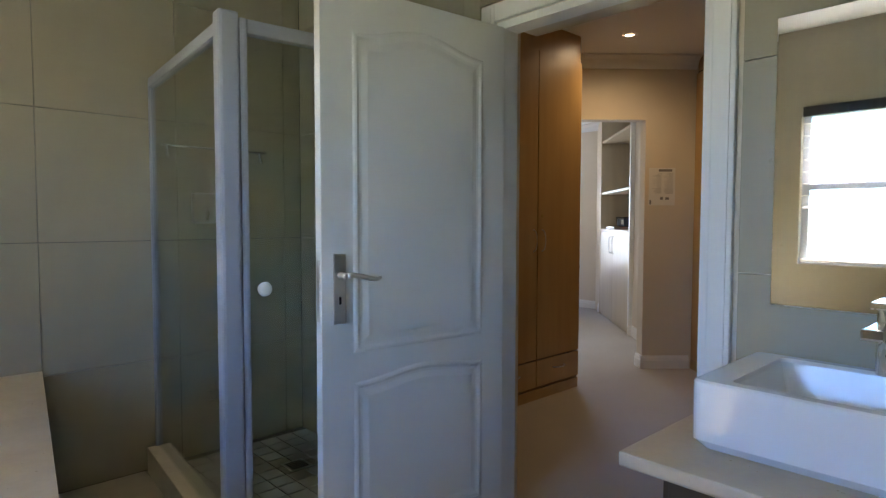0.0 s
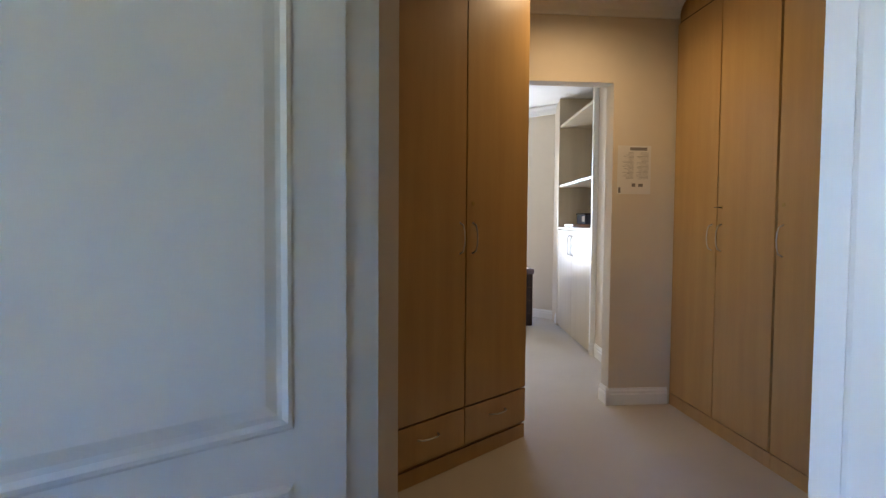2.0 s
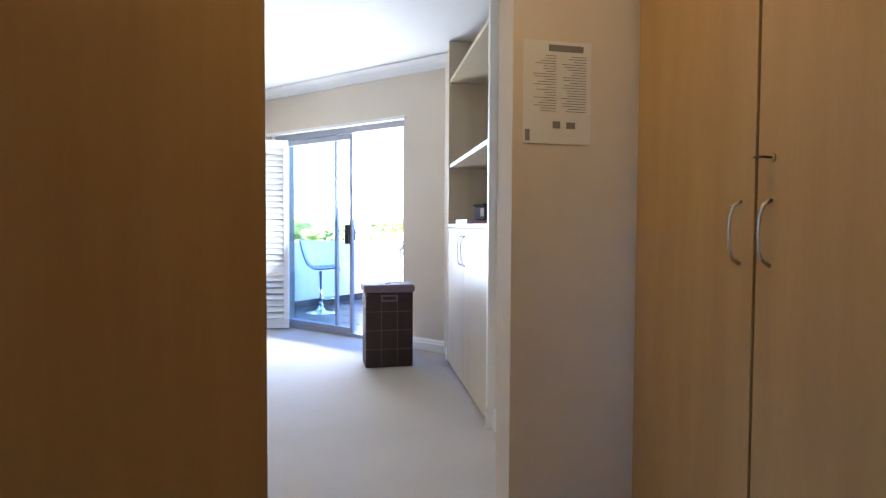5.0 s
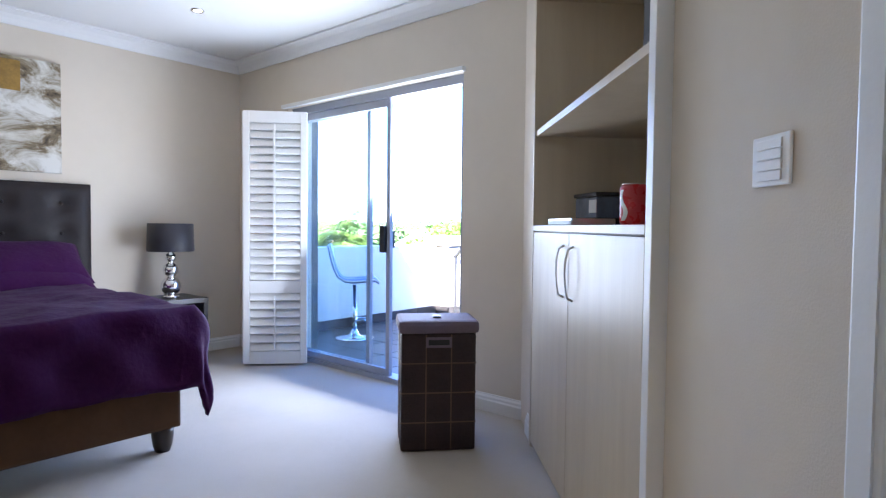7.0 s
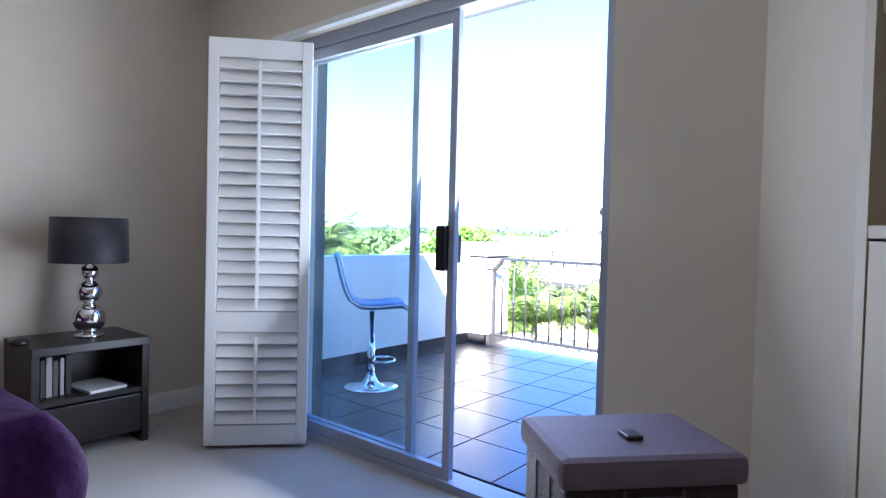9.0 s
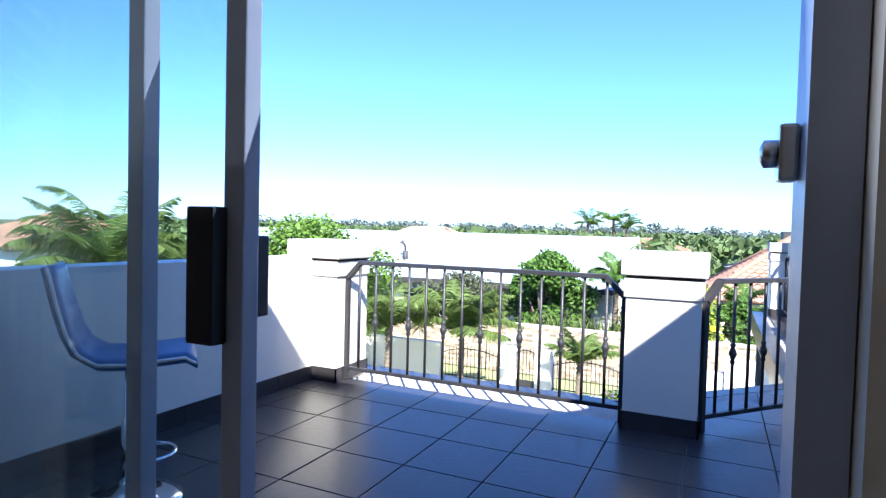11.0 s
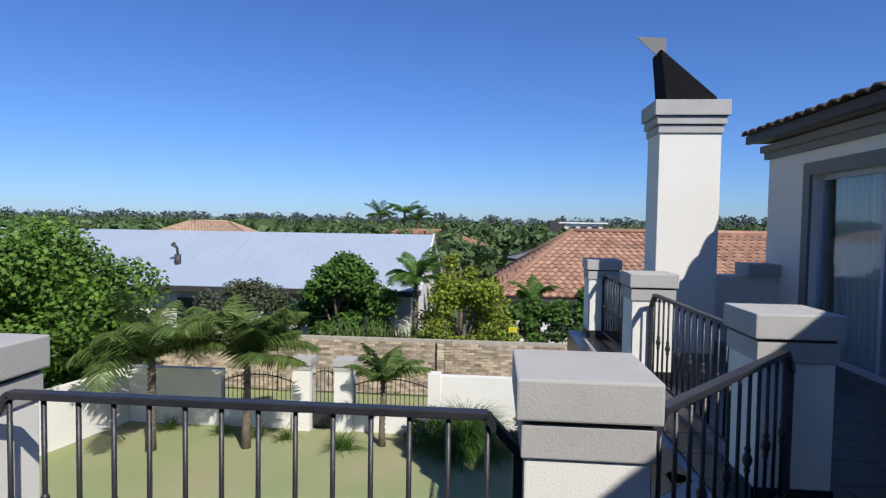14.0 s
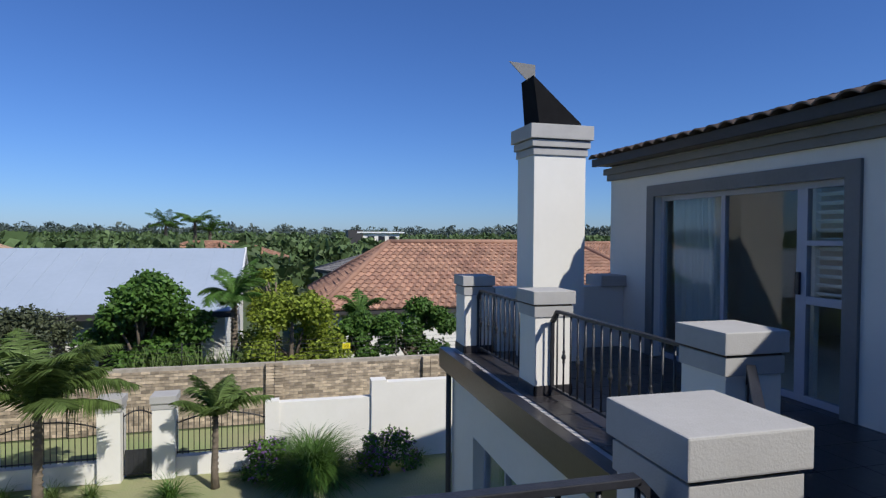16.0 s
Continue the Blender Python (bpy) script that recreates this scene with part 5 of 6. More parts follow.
box(b, 11.75, -2.5, 0.0, 11.85, 1.50, 2.6)
box(b, 15.5, -2.5, 0.0, 15.6, 1.50, 2.6)
box(b, 11.85, -2.5, 0.0, 15.5, -2.4, 2.6)
box(b, 11.85, -2.4, 2.45, 15.5, 1.50, 2.55)
box(b, 11.85, -2.4, -0.1, 15.5, 1.50, 0.0)
struct("wing_room", b, WALL, "plain cream room behind the glazed door", "wall")

# the wing's tiled roof: rows of half-round tiles rising from the eaves
SLOPE = 15
RF = pose(6.9, HY + 0.32, 2.74, SLOPE, 0, 0) @ Matrix.Diagonal((1, -1, 1, 1))
roof = struct("wing_roof", box(B(), 0, 0.02, -0.06, HX - 6.84, 5.2, 0.0), DARKFASCIA, "pitched wing roof of weathered brown clay tiles", "roof", pose(6.9, HY + 0.32, 2.74, -SLOPE, 0, 0) @ Matrix.Diagonal((1, -1, 1, 1)))
q = B()
prev = None
for j, (y, z) in enumerate(((0.0, 0.035), (0.44, 0.0))):
    row = [q.verts.new((0.225 * k / 8, y, z + 0.045 * max(-0.25, math.sin(2 * math.pi * k / 8 * 0.5 + 0.0)) )) for k in range(9)]
    low = [q.verts.new((v.co.x, y, v.co.z - 0.016)) for v in row]
    if prev:
        for k in range(8):
            q.faces.new((prev[0][k], prev[0][k + 1], row[k + 1], row[k])).smooth = True
            q.faces.new((prev[1][k], low[k], low[k + 1], prev[1][k + 1]))
        for k in (0, 8):
            q.faces.new((prev[0][k], row[k], low[k], prev[1][k]))
    for k in range(8):
        q.faces.new((row[k], row[k + 1], low[k + 1], low[k]))
    prev = (row, low)
rt = mesh("tile", q, EAVETILE)
for i in range(39):
    for j in range(7):
        shared("tile", rt, roof, pose(0.23 * i, -0.04 + 0.38 * j, 0.004 + 0.002 * (i % 3), 0, 0, 0.8 * math.sin(i * 7.1 + j * 3.3)))
struct("roof_fascia", box(B(), 6.9, HY + 0.24, 2.65, HX + 0.06, HY + 0.30, 2.76), DARKFASCIA, "dark fascia and gutter under the roof tiles", "fascia")
struct("roof_soffit", box(B(), 6.86, HY + 0.0, 2.66, HX + 0.05, HY + 0.24, 2.68), TRIMGREY, "dark grey soffit", "soffit")
b = B()
box(b, 1.7, 0.9, 2.90, 6.88, 7.8, 2.94)
struct("main_roof_deck", b, DARKFASCIA, "flat roof deck over the bedroom", "roof")

# chimney
ch = thing("chimney", pose(14.91, 3.14, 0), "tall off-white plastered chimney with stepped grey cap", "chimney")
part("shaft", box(B(), -0.27, -0.355, -0.02, 0.27, 0.355, 2.66, bevel=0.006), PLASTER, ch)
for z0, z1, g in ((2.62, 2.71, 0.02), (2.72, 2.81, 0.045), (2.82, 3.0, 0.075)):
    part("cap_course", box(B(), -0.27 - g, -0.355 - g, z0, 0.27 + g, 0.355 + g, z1, bevel=0.008), COPING, ch, "grey cap course")
cw = thing("chimney_cowl", pose(14.90, 3.14, 3.0), "black wedge-shaped metal cowl with grey fin", "cowl")
b = B()
pts = [(-0.24, 0.28, 0), (0.24, 0.28, 0), (0.24, -0.30, 0), (-0.24, -0.30, 0), (-0.20, 0.35, 0.62), (0.20, 0.35, 0.62), (0.22, -0.30, 0.05), (-0.22, -0.30, 0.05)]
v = [b.verts.new(p) for p in pts]
for f in ((0, 3, 2, 1), (0, 4, 7, 3), (1, 2, 6, 5), (0, 1, 5, 4), (4, 5, 6, 7), (2, 3, 7, 6)):
    b.faces.new([v[i] for i in f])
part("hood", b, mat("black sheet metal", (0.010, 0.010, 0.011), 0.9, vary=0.2, scale=6, spec=0.1), cw)
b = B()
v = [b.verts.new(p) for p in ((0.0, 0.60, 0.83), (0.0, 0.24, 0.81), (0.0, 0.24, 0.50), (0.012, 0.60, 0.83), (0.012, 0.24, 0.81), (0.012, 0.24, 0.50))]
for f in ((0, 1, 2), (5, 4, 3), (0, 3, 4, 1), (1, 4, 5, 2), (2, 5, 3, 0)):
    b.faces.new([v[i] for i in f])
part("fin", b, TRIMGREY, cw, "grey triangular fin")
pw = thing("end_parapet", pose(0, 0, 0), "off-white end parapet with grey coping", "parapet")
part("wall", box(B(), 15.45, 1.712, -0.02, 15.75, 3.70, 0.88), PLASTER, pw)
part("coping", box(B(), 15.37, 1.712, 0.882, 15.83, 2.12, 1.04, bevel=0.008), COPING, pw, "dark grey coping")

# the storey below
b = B()
box(b, 15.0, 3.9, -3.6, 16.0, 4.15, -0.3)
box(b, 10.9, 3.9, -3.6, 12.7, 4.15, -0.3)
box(b, 12.7, 3.9, -3.6, 15.0, 4.15, -2.6)
box(b, 12.7, 3.9, -1.0, 15.0, 4.15, -0.3)
struct("lower_wall", b, PLASTER, "off-white plastered ground floor wall with a window", "wall")
lw = tagged(new("window_3"), "dark ground floor window under the balcony", "window", kind="structure")
lw.matrix_world = OUTDOORS
part("pane", box(B(), 12.7, 3.95, -2.6, 15.0, 3.97, -1.0), GLASS, lw)
for x in (12.7, 13.45, 14.2, 14.95):
    part("window_frame", box(B(), x, 3.93, -2.6, x + 0.05, 4.0, -1.0), ALU, lw)
struct("lower_room", box(B(), 12.0, 1.6, -3.6, 15.6, 1.7, -0.3), WALL, "plain wall of the room below", "wall")
struct("lower_wall_west", box(B(), 6.95, 7.50, -3.6, 9.7, 7.72, -0.3), PLASTER, "off-white plastered ground floor wall", "wall")
struct("lower_wall_north", box(B(), 9.45, 5.2, -3.6, 9.7, 7.5, -0.3), PLASTER, "off-white plastered ground floor wall", "wall")
tube_b = tube(B(), [(15.95, 4.22, -0.3), (15.95, 4.22, -3.6)], 0.04, 10)
single("downpipe", tube_b, DARKFASCIA, "dark rainwater downpipe at the wall corner", "downpipe")

# ---- garden and neighbourhood ----
G = -3.6
b = B()
box(b, -2000, -2500, G - 0.5, 3500, 2500, G - 0.02)
struct("ground", b, FIELD, "green scrubland reaching to the horizon", "ground")
b = B()
n = 40
rows_ = [[b.verts.new((9.7 + 11.7 * i / n, -6 + 32 * j / n, G + 0.03 * noise.noise(Vector((i * 0.3, j * 0.4, 0))))) for i in range(n + 1)] for j in range(n + 1)]
for r, q in zip(rows_, rows_[1:]):
    for i in range(n):
        b.faces.new((r[i], r[i + 1], q[i + 1], q[i])).smooth = True
struct("lawn", b, LAWN, "mown lawn with pale dry patches", "lawn")
struct("verge", box(B(), 21.6, -6, G - 0.2, 24.4, 28, G + 0.005), LAWN, "strip of grass before the brick wall", "lawn")

# white garden wall with gate and fence panels
GX = 21.3
gw = struct("garden_wall", (lambda b: (box(b, GX, 4.6, G, GX + 0.22, 6.65, G + 1.45), box(b, GX, 6.65, G, GX + 0.22, 8.78, G + 0.42), box(b, GX, 10.26, G, GX + 0.22, 12.1, G + 0.42),
            box(b, GX, 12.1, G, GX + 0.22, 14.6, G + 1.4), box(b, GX - 0.05, -4, G, GX + 0.22, 4.25, G + 1.78), box(b, GX - 0.06, 4.25, G, GX + 0.28, 4.6, G + 1.84), box(b, GX - 0.04, 6.65, G, GX + 0.26, 6.95, G + 1.5))[0])(B()), PLASTER, "white plastered garden wall with low sections", "garden wall")
SIDE = pose(GX, 14.6, G, 0, 0, 167)
struct("garden_side_wall", box(B(), 0, -0.1, 0, 11.5, 0.1, 1.35), PLASTER, "white plastered side wall of the garden", "garden wall", SIDE)


def gate_post(y):
    p = thing("gate_post", pose(GX + 0.11, y, G), "white plastered gate post with grey cap", "gate post", "gate posts")
    part("shaft", box(B(), -0.22, -0.22, 0, 0.22, 0.22, 1.62), PLASTER, p)
    part("cap_lower", box(B(), -0.235, -0.235, 1.50, 0.235, 0.235, 1.60), COPING, p)
    part("cap", box(B(), -0.26, -0.26, 1.62, 0.26, 0.26, 1.78, bevel=0.01), COPING, p)


gate_post(9.0)
gate_post(10.04)


def fence_panel(y0, y1, z0, z1, name, label, category, dip=0.16):
    """Iron bars with a curved top rail and spear points."""
    f = thing(name, pose(GX + 0.11, y0, G), label, category)
    L = y1 - y0
    n = max(6, round(L / 0.115))
    curve = lambda s: z1 - dip + dip * 4 * (s - 0.5) ** 2 if dip > 0 else z1 + dip * 4 * (s - 0.5) ** 2
    part("top_rail", tube(B(), [(0, L * k / 12, curve(k / 12)) for k in range(13)], 0.016, 6), IRON, f)
    part("bottom_rail", tube(B(), [(0, 0, z0 + 0.05), (0, L, z0 + 0.05)], 0.016, 6), IRON, f)
    for k in range(n + 1):
        z = curve(k / n)
        part("bar", tube(B(), [(0, L * k / n, z0), (0, L * k / n, z + 0.05), (0, L * k / n, z + 0.10)], [0.010, 0.010, 0.002], 5), IRON, f)
    return f


fence_panel(6.96, 8.77, 0.44, 1.30, "fence_panel", "black iron fence panel on the low garden wall", "fence", -0.18)
fence_panel(10.27, 12.08, 0.44, 1.30, "fence_panel", "black iron fence panel on the low garden wall", "fence", -0.18)
gate = fence_panel(9.23, 9.81, 0.05, 1.45, "garden_gate", "black iron garden gate between two posts", "gate", -0.12)

part("lower_sheet", box(B(), -0.008, 0.02, 0.08, 0.008, 0.56, 0.62), IRON, gate, "solid black lower sheet")

# brick boundary wall
BXW, BH = 24.6, 1.66
bw = struct("brick_wall", box(B(), BXW + 0.012, -6, G, BXW + 0.20, 17.0, G + BH - 0.01), MORTAR, "buff face-brick boundary wall with piers", "wall")
q = B()
box(q, 0, 0, 0, 0.10, 0.215, 0.070)
one = mesh("brick", q, BRICK_ONE)
vs, fs = [], []
count = 0
rb = random.Random(3)


def add_box(x0, y0, z0, x1, y1, z1):
    o = len(vs)
    vs.extend([(x0, y0, z0), (x1, y0, z0), (x1, y1, z0), (x0, y1, z0), (x0, y0, z1), (x1, y0, z1), (x1, y1, z1), (x0, y1, z1)])
    fs.extend([(o, o + 3, o + 2, o + 1), (o + 4, o + 5, o + 6, o + 7), (o, o + 1, o + 5, o + 4), (o + 1, o + 2, o + 6, o + 5), (o + 2, o + 3, o + 7, o + 6), (o + 3, o, o + 4, o + 7)])


rows_n = int(BH / 0.083)
for k in range(rows_n):
    y = -6.0 + (0.115 if k % 2 else 0)
    while y < 16.9:
        z = G + k * 0.083
        dx = rb.uniform(-0.004, 0.004)
        if 5.8 < y < 9.4 and k > 3 and count < 290:
            shared("brick", one, bw, pose(BXW + dx, y, z))
            count += 1
        else:
            add_box(BXW + dx, y, z, BXW + 0.10 + dx, y + 0.215, z + 0.070)
        y += 0.228
for py in (2.2, 6.6, 11.4, 15.6):
    for k in range(rows_n + 1):
        z = G + k * 0.083
        add_box(BXW - 0.11, py, z, BXW - 0.005, py + 0.215, z + 0.07)
        add_box(BXW - 0.11, py + 0.228, z, BXW - 0.005, py + 0.443, z + 0.07)
rest = new("bricks", cloud("bricks", vs, fs, BRICK))
rest.parent = bw
rest["kind"] = "stuff"


# wire fence along the top of the brick wall
wf = thing("wire_fence", pose(BXW + 0.10, 0, G + BH), "thin security wire fence on the brick wall", "fence")
for y in (-3.0, 0.2, 3.4, 6.8, 9.2, 11.6, 14.4):
    part("post", tube(B(), [(0, y, -0.02), (0, y, 0.62)], 0.011, 6), DARKFASCIA, wf)
for k in range(5):
    part("wire", tube(B(), [(0, -4.0, 0.14 + 0.11 * k), (0, 16.0, 0.14 + 0.11 * k)], 0.004, 4), DARKFASCIA, wf)
YELLOW = mat("yellow enamel", (0.75, 0.62, 0.02), 0.5, vary=0.05)
for y in (4.85, 11.7):
    sg = single("warning_sign", box(B(), -0.004, -0.11, -0.075, 0.004, 0.11, 0.075, bevel=0.002), YELLOW, "small yellow warning sign on the wire fence", "sign", pose(BXW + 0.085, y, G + BH + 0.36), "warning signs")
    for z in (-0.03, 0.0, 0.03):
        part("printed_line", box(B(), -0.0055, -0.07, z - 0.006, -0.0042, 0.07, z + 0.006), BLACKPLASTIC, sg)


# ---- plants ----
def leaf_cloud(rng, blobs, count, size, droop=0.2):
    """Many small folded leaves on the shells of overlapping clumps; returns vertices and faces."""
    v, f = [], []
    w = [r[3] ** 2 for r in blobs]
    for _ in range(count):
        cx, cy, cz, r, sz = rng.choices(blobs, w)[0]
        d = Vector((rng.gauss(0, 1), rng.gauss(0, 1), rng.gauss(0, 1)))
        d.normalize()
        rad = r * (0.35 + 0.65 * rng.random() ** 0.5)
        p = Vector((cx + d.x * rad, cy + d.y * rad, cz + d.z * rad * sz))
        a = Vector((rng.gauss(0, 1), rng.gauss(0, 1), rng.gauss(0, 0.6) - droop)).normalized()
        n = (d + Vector((rng.gauss(0, 0.6), rng.gauss(0, 0.6), rng.gauss(0, 0.6) + 0.5))).normalized()
        s = a.cross(n)
        if s.length < 1e-3:
            continue
        s = s.normalized() * size * rng.uniform(0.25, 0.45)
        a = a * size * rng.uniform(0.7, 1.3)
        o = len(v)
        v.extend([p, p + a * 0.5 + s, p + a, p + a * 0.5 - s])
        f.append((o, o + 1, o + 2, o + 3))
    return v, f


def clumps(rng, n, rx, ry, z0, z1, r0, r1):
    out = []
    for _ in range(n):
        t = rng.random()
        a, k = rng.uniform(0, 6.283), rng.random() ** 0.5
        wide = math.sin(math.pi * (0.18 + 0.72 * t))
        out.append((rx * k * wide * math.cos(a), ry * k * wide * math.sin(a), z0 + (z1 - z0) * t, rng.uniform(r0, r1), rng.uniform(0.7, 1.0)))
    return out


def tree(x, y, h, rx, ry, material, label, seed, leaves=5000, size=0.16, low=0.3, n=26, name="tree", category="tree"):
    """A tapered trunk with limbs that end in leaf clumps."""
    rng = random.Random(seed)
    t = thing(name, pose(x, y, G), label, category)
    blobs = clumps(rng, n, rx, ry, h * low + 0.25 * rx, h - 0.25 * rx, 0.22 * rx, 0.42 * rx)
    b = B()
    lean = rng.uniform(-0.1, 0.1) * h
    tr = 0.035 * h
    tube(b, [(0, 0, 0), (lean * 0.3, 0, h * 0.25), (lean * 0.6, lean * 0.2, h * 0.5), (lean, lean * 0.3, h * 0.8)], [tr, tr * 0.8, tr * 0.6, tr * 0.25], 9)
    for k in range(9):
        c = blobs[(k * 3) % len(blobs)]
        z = h * rng.uniform(0.18, 0.45)
        tube(b, [(lean * 0.4, 0, z), (c[0] * 0.5, c[1] * 0.5, (z + c[2]) / 2 + 0.05 * h), c[:3]], [tr * 0.5, tr * 0.3, tr * 0.1], 6)
    part("trunk", b, BARK, t)
    v, f = leaf_cloud(rng, blobs, leaves, size)
    ob = new("crown", cloud("crown", v, f, material))
    ob.parent = t
    return t


def frond(rng, v, f, base, az, up, L, width, leaflets, droop, wind=0.0):
    """One feathered palm leaf: a curved rib with drooping leaflets."""
    pts, p, el = [], Vector(base), up
    step = L / 10
    for k in range(11):
        pts.append(p.copy())
        d = Vector((math.cos(az) * math.cos(el), math.sin(az) * math.cos(el) - wind * k / 10, math.sin(el)))
        p = p + step * d.normalized()
        el -= droop * (0.5 + k / 10)
    for i in range(leaflets):
        s = 0.8 + 9.2 * i / leaflets
        k = int(s)
        c = pts[k].lerp(pts[min(k + 1, 10)], s - k)
        d = (pts[min(k + 1, 10)] - pts[k]).normalized() if k < 10 else (pts[10] - pts[9]).normalized()
        side = d.cross(Vector((0, 0, 1))).normalized()
        ln = width * math.sin(math.pi * (0.12 + 0.82 * i / leaflets)) * rng.uniform(0.85, 1.15)
        for sg in (-1, 1):
            tip = c + side * sg * ln * 0.72 + d * ln * 0.45 + Vector((0, 0, -ln * rng.uniform(0.25, 0.6)))
            mid = (c + tip) / 2 + Vector((0, 0, 0.06 * ln))
            o = len(v)
            wv = d * 0.012
            v.extend([c - wv, c + wv, mid + wv * 1.2, tip, mid - wv * 1.2])
            f.append((o, o + 1, o + 2, o + 3, o + 4))
    return pts


def palm(x, y, h, L, n, seed, label, material=LEAF_PALM, trunk=0.10, wind=0.0, ground=None):
    rng = random.Random(seed)
    t = thing("palm_tree", pose(x, y, G if ground is None else ground), label, "palm")
    b = B()
    tube(b, [(0, 0, 0), (0.04, 0.02, h * 0.3), (0.07, 0.0, h * 0.7), (0.06, 0.0, h)], [trunk * 1.5, trunk * 1.1, trunk, trunk * 0.8], 10)
    for k in range(int(h / 0.12)):
        lathe(b, [(trunk * 1.12, 0), (trunk * 1.2, 0.02), (trunk * 1.05, 0.05)], 10, (0.05, 0.005, 0.1 + 0.12 * k), caps=False)
    part("trunk", b, BARK, t)
    v, f = [], []
    rib = B()
    for k in range(n):
        az = 2.4 * k + rng.uniform(-0.3, 0.3)
        pts = frond(rng, v, f, (0.06, 0, h), az, rng.uniform(0.4, 1.45), L * rng.uniform(0.75, 1.15), L * 0.34, 60, rng.uniform(0.09, 0.20), wind)
        tube(rib, pts, [0.022 - 0.0018 * i for i in range(11)], 5)
    ob = new("fronds", cloud("fronds", v, f, material))
    ob.parent = t
    part("frond_ribs", rib, material, t)
    return t


def tuft(x, y, L, n, seed, label, material, name="grass_clump", category="plant", width=0.02, spread=1.2, ground=None):
    """A tussock or agave: arching blades from one root."""
    rng = random.Random(seed)
    v, f = [], []
    for _ in range(n):
        az, el, ln = rng.uniform(0, 6.283), rng.uniform(0.35, 1.5), L * rng.uniform(0.6, 1.1)
        p = Vector((rng.gauss(0, 0.08 * L), rng.gauss(0, 0.08 * L), 0))
        side = Vector((-math.sin(az), math.cos(az), 0)) * width
        o = len(v)
        for k in range(5):
            w = side * (1 - k / 4.2)
            v.extend([p - w, p + w])
            p = p + ln / 4 * Vector((math.cos(az) * math.cos(el), math.sin(az) * math.cos(el), math.sin(el)))
            el -= 0.33 * spread
        for k in range(4):
            f.append((o + 2 * k, o + 2 * k + 1, o + 2 * k + 3, o + 2 * k + 2))
    ob = new(name, cloud(name, v, f, material))
    ob.location = (x + 0.20, y + 0.16, G if ground is None else ground)
    return tagged(ob, label, category)


tree(20.8, 16.9, 5.05, 2.75, 2.75, LEAF, "broad fresh green tree in the garden corner", 1, 26000, 0.15, 0.12, 60)
tree(27.0, 10.7, 4.1, 1.55, 1.7, LEAF_DARK, "rounded dark green tree before the grey-roofed house", 2, 12000, 0.16, 0.22, 26)
tree(26.8, 13.9, 3.15, 1.5, 2.0, LEAF_OLIVE, "grey-olive spreading bush before the grey-roofed house", 3, 10400, 0.11, 0.25, 26)
tree(26.4, 6.4, 3.5, 1.6, 1.9, LEAF_LIME, "yellow-green rounded shrub behind the brick wall", 4, 18000, 0.13, 0.05, 46, "shrub", "shrub")
tree(26.6, 4.3, 2.7, 1.0, 1.2, LEAF_DARK, "dark green shrub behind the brick wall", 5, 6000, 0.13, 0.1, 16, "shrub", "shrub")
tree(27.0, 2.4, 3.4, 1.1, 1.4, LEAF_DARK, "tall dark green shrub beside the tiled house", 6, 7600, 0.13, 0.1, 18, "shrub", "shrub")
tree(26.4, 18.6, 2.7, 1.2, 1.7, LEAF_OLIVE, "silvery shrub behind the garden", 7, 6000, 0.12, 0.15, 18, "shrub", "shrub")
tree(34.0, 6.9, 3.9, 1.2, 1.6, LEAF_LIME, "yellow-green tree between the houses", 8, 2600, 0.16, 0.2, 16)
palm(20.0, 10.9, 1.95, 1.8, 22, 11, "windswept garden palm with feathery fronds", trunk=0.075, wind=0.8)
palm(20.5, 7.9, 1.45, 1.1, 14, 12, "small garden palm with feathery fronds", trunk=0.06, wind=0.5)
palm(19.6, 12.9, 2.0, 1.9, 20, 13, "garden palm with drooping fronds", trunk=0.08, wind=0.7)
palm(27.4, 8.1, 3.1, 1.5, 14, 14, "palm behind the brick wall", LEAF_DARK)
palm(14.2, 16.6, 3.6, 2.3, 18, 15, "tall feathery palm beside the balcony", wind=0.6)
palm(16.4, 20.5, 3.6, 2.3, 18, 16, "tall feathery palm beyond the balcony", wind=0.6)
palm(28.5, 4.0, 2.3, 1.2, 10, 17, "small palm behind the brick wall", LEAF_DARK)
tuft(20.45, 5.95, 1.5, 2200, 21, "large green tussock of ornamental grass", LEAF_DARK, width=0.013, spread=1.3)
tuft(20.2, 8.7, 0.75, 160, 22, "low green tussock beside the gate", LEAF_DARK, width=0.012)
for k, (x, y) in enumerate(((20.7, 10.9), (20.8, 11.8), (20.9, 13.2), (20.8, 7.3), (20.6, 10.2), (20.9, 3.6))):
    tuft(x, y, 0.55, 110, 30 + k, "small spiky garden plant by the wall", LEAF_DARK if k % 2 else LEAF_PALM, width=0.010)
for k in range(9):
    tuft(25.6 + 0.2 * (k % 2), 7.2 + 0.42 * k, 0.95, 60, 50 + k, "spiky green agave behind the brick wall", LEAF_PALM, "agave", "plant", 0.035, 0.55, G + 1.15)
for k, (x, y, s) in enumerate(((20.6, 4.2, 0.55), (20.5, 4.7, 0.4), (20.7, 6.6, 0.5), (20.6, 7.0, 0.42))):
    rng = random.Random(70 + k)
    sb = thing("flowering_shrub", pose(x, y, G), "flowering shrub with purple blooms by the wall", "shrub")
    bl_ = clumps(rng, 9, s, s, 0.1, 0.75, 0.16, 0.28)
    for nm, ct, mt, sz in (("foliage", 900, LEAF_DARK, 0.09), ("blossom", 380, FLOWER, 0.07)):
        v, f = leaf_cloud(rng, bl_, ct, sz)
        o = new(nm, cloud(nm, v, f, mt))
        o.parent = sb
        o["kind"] = "stuff"

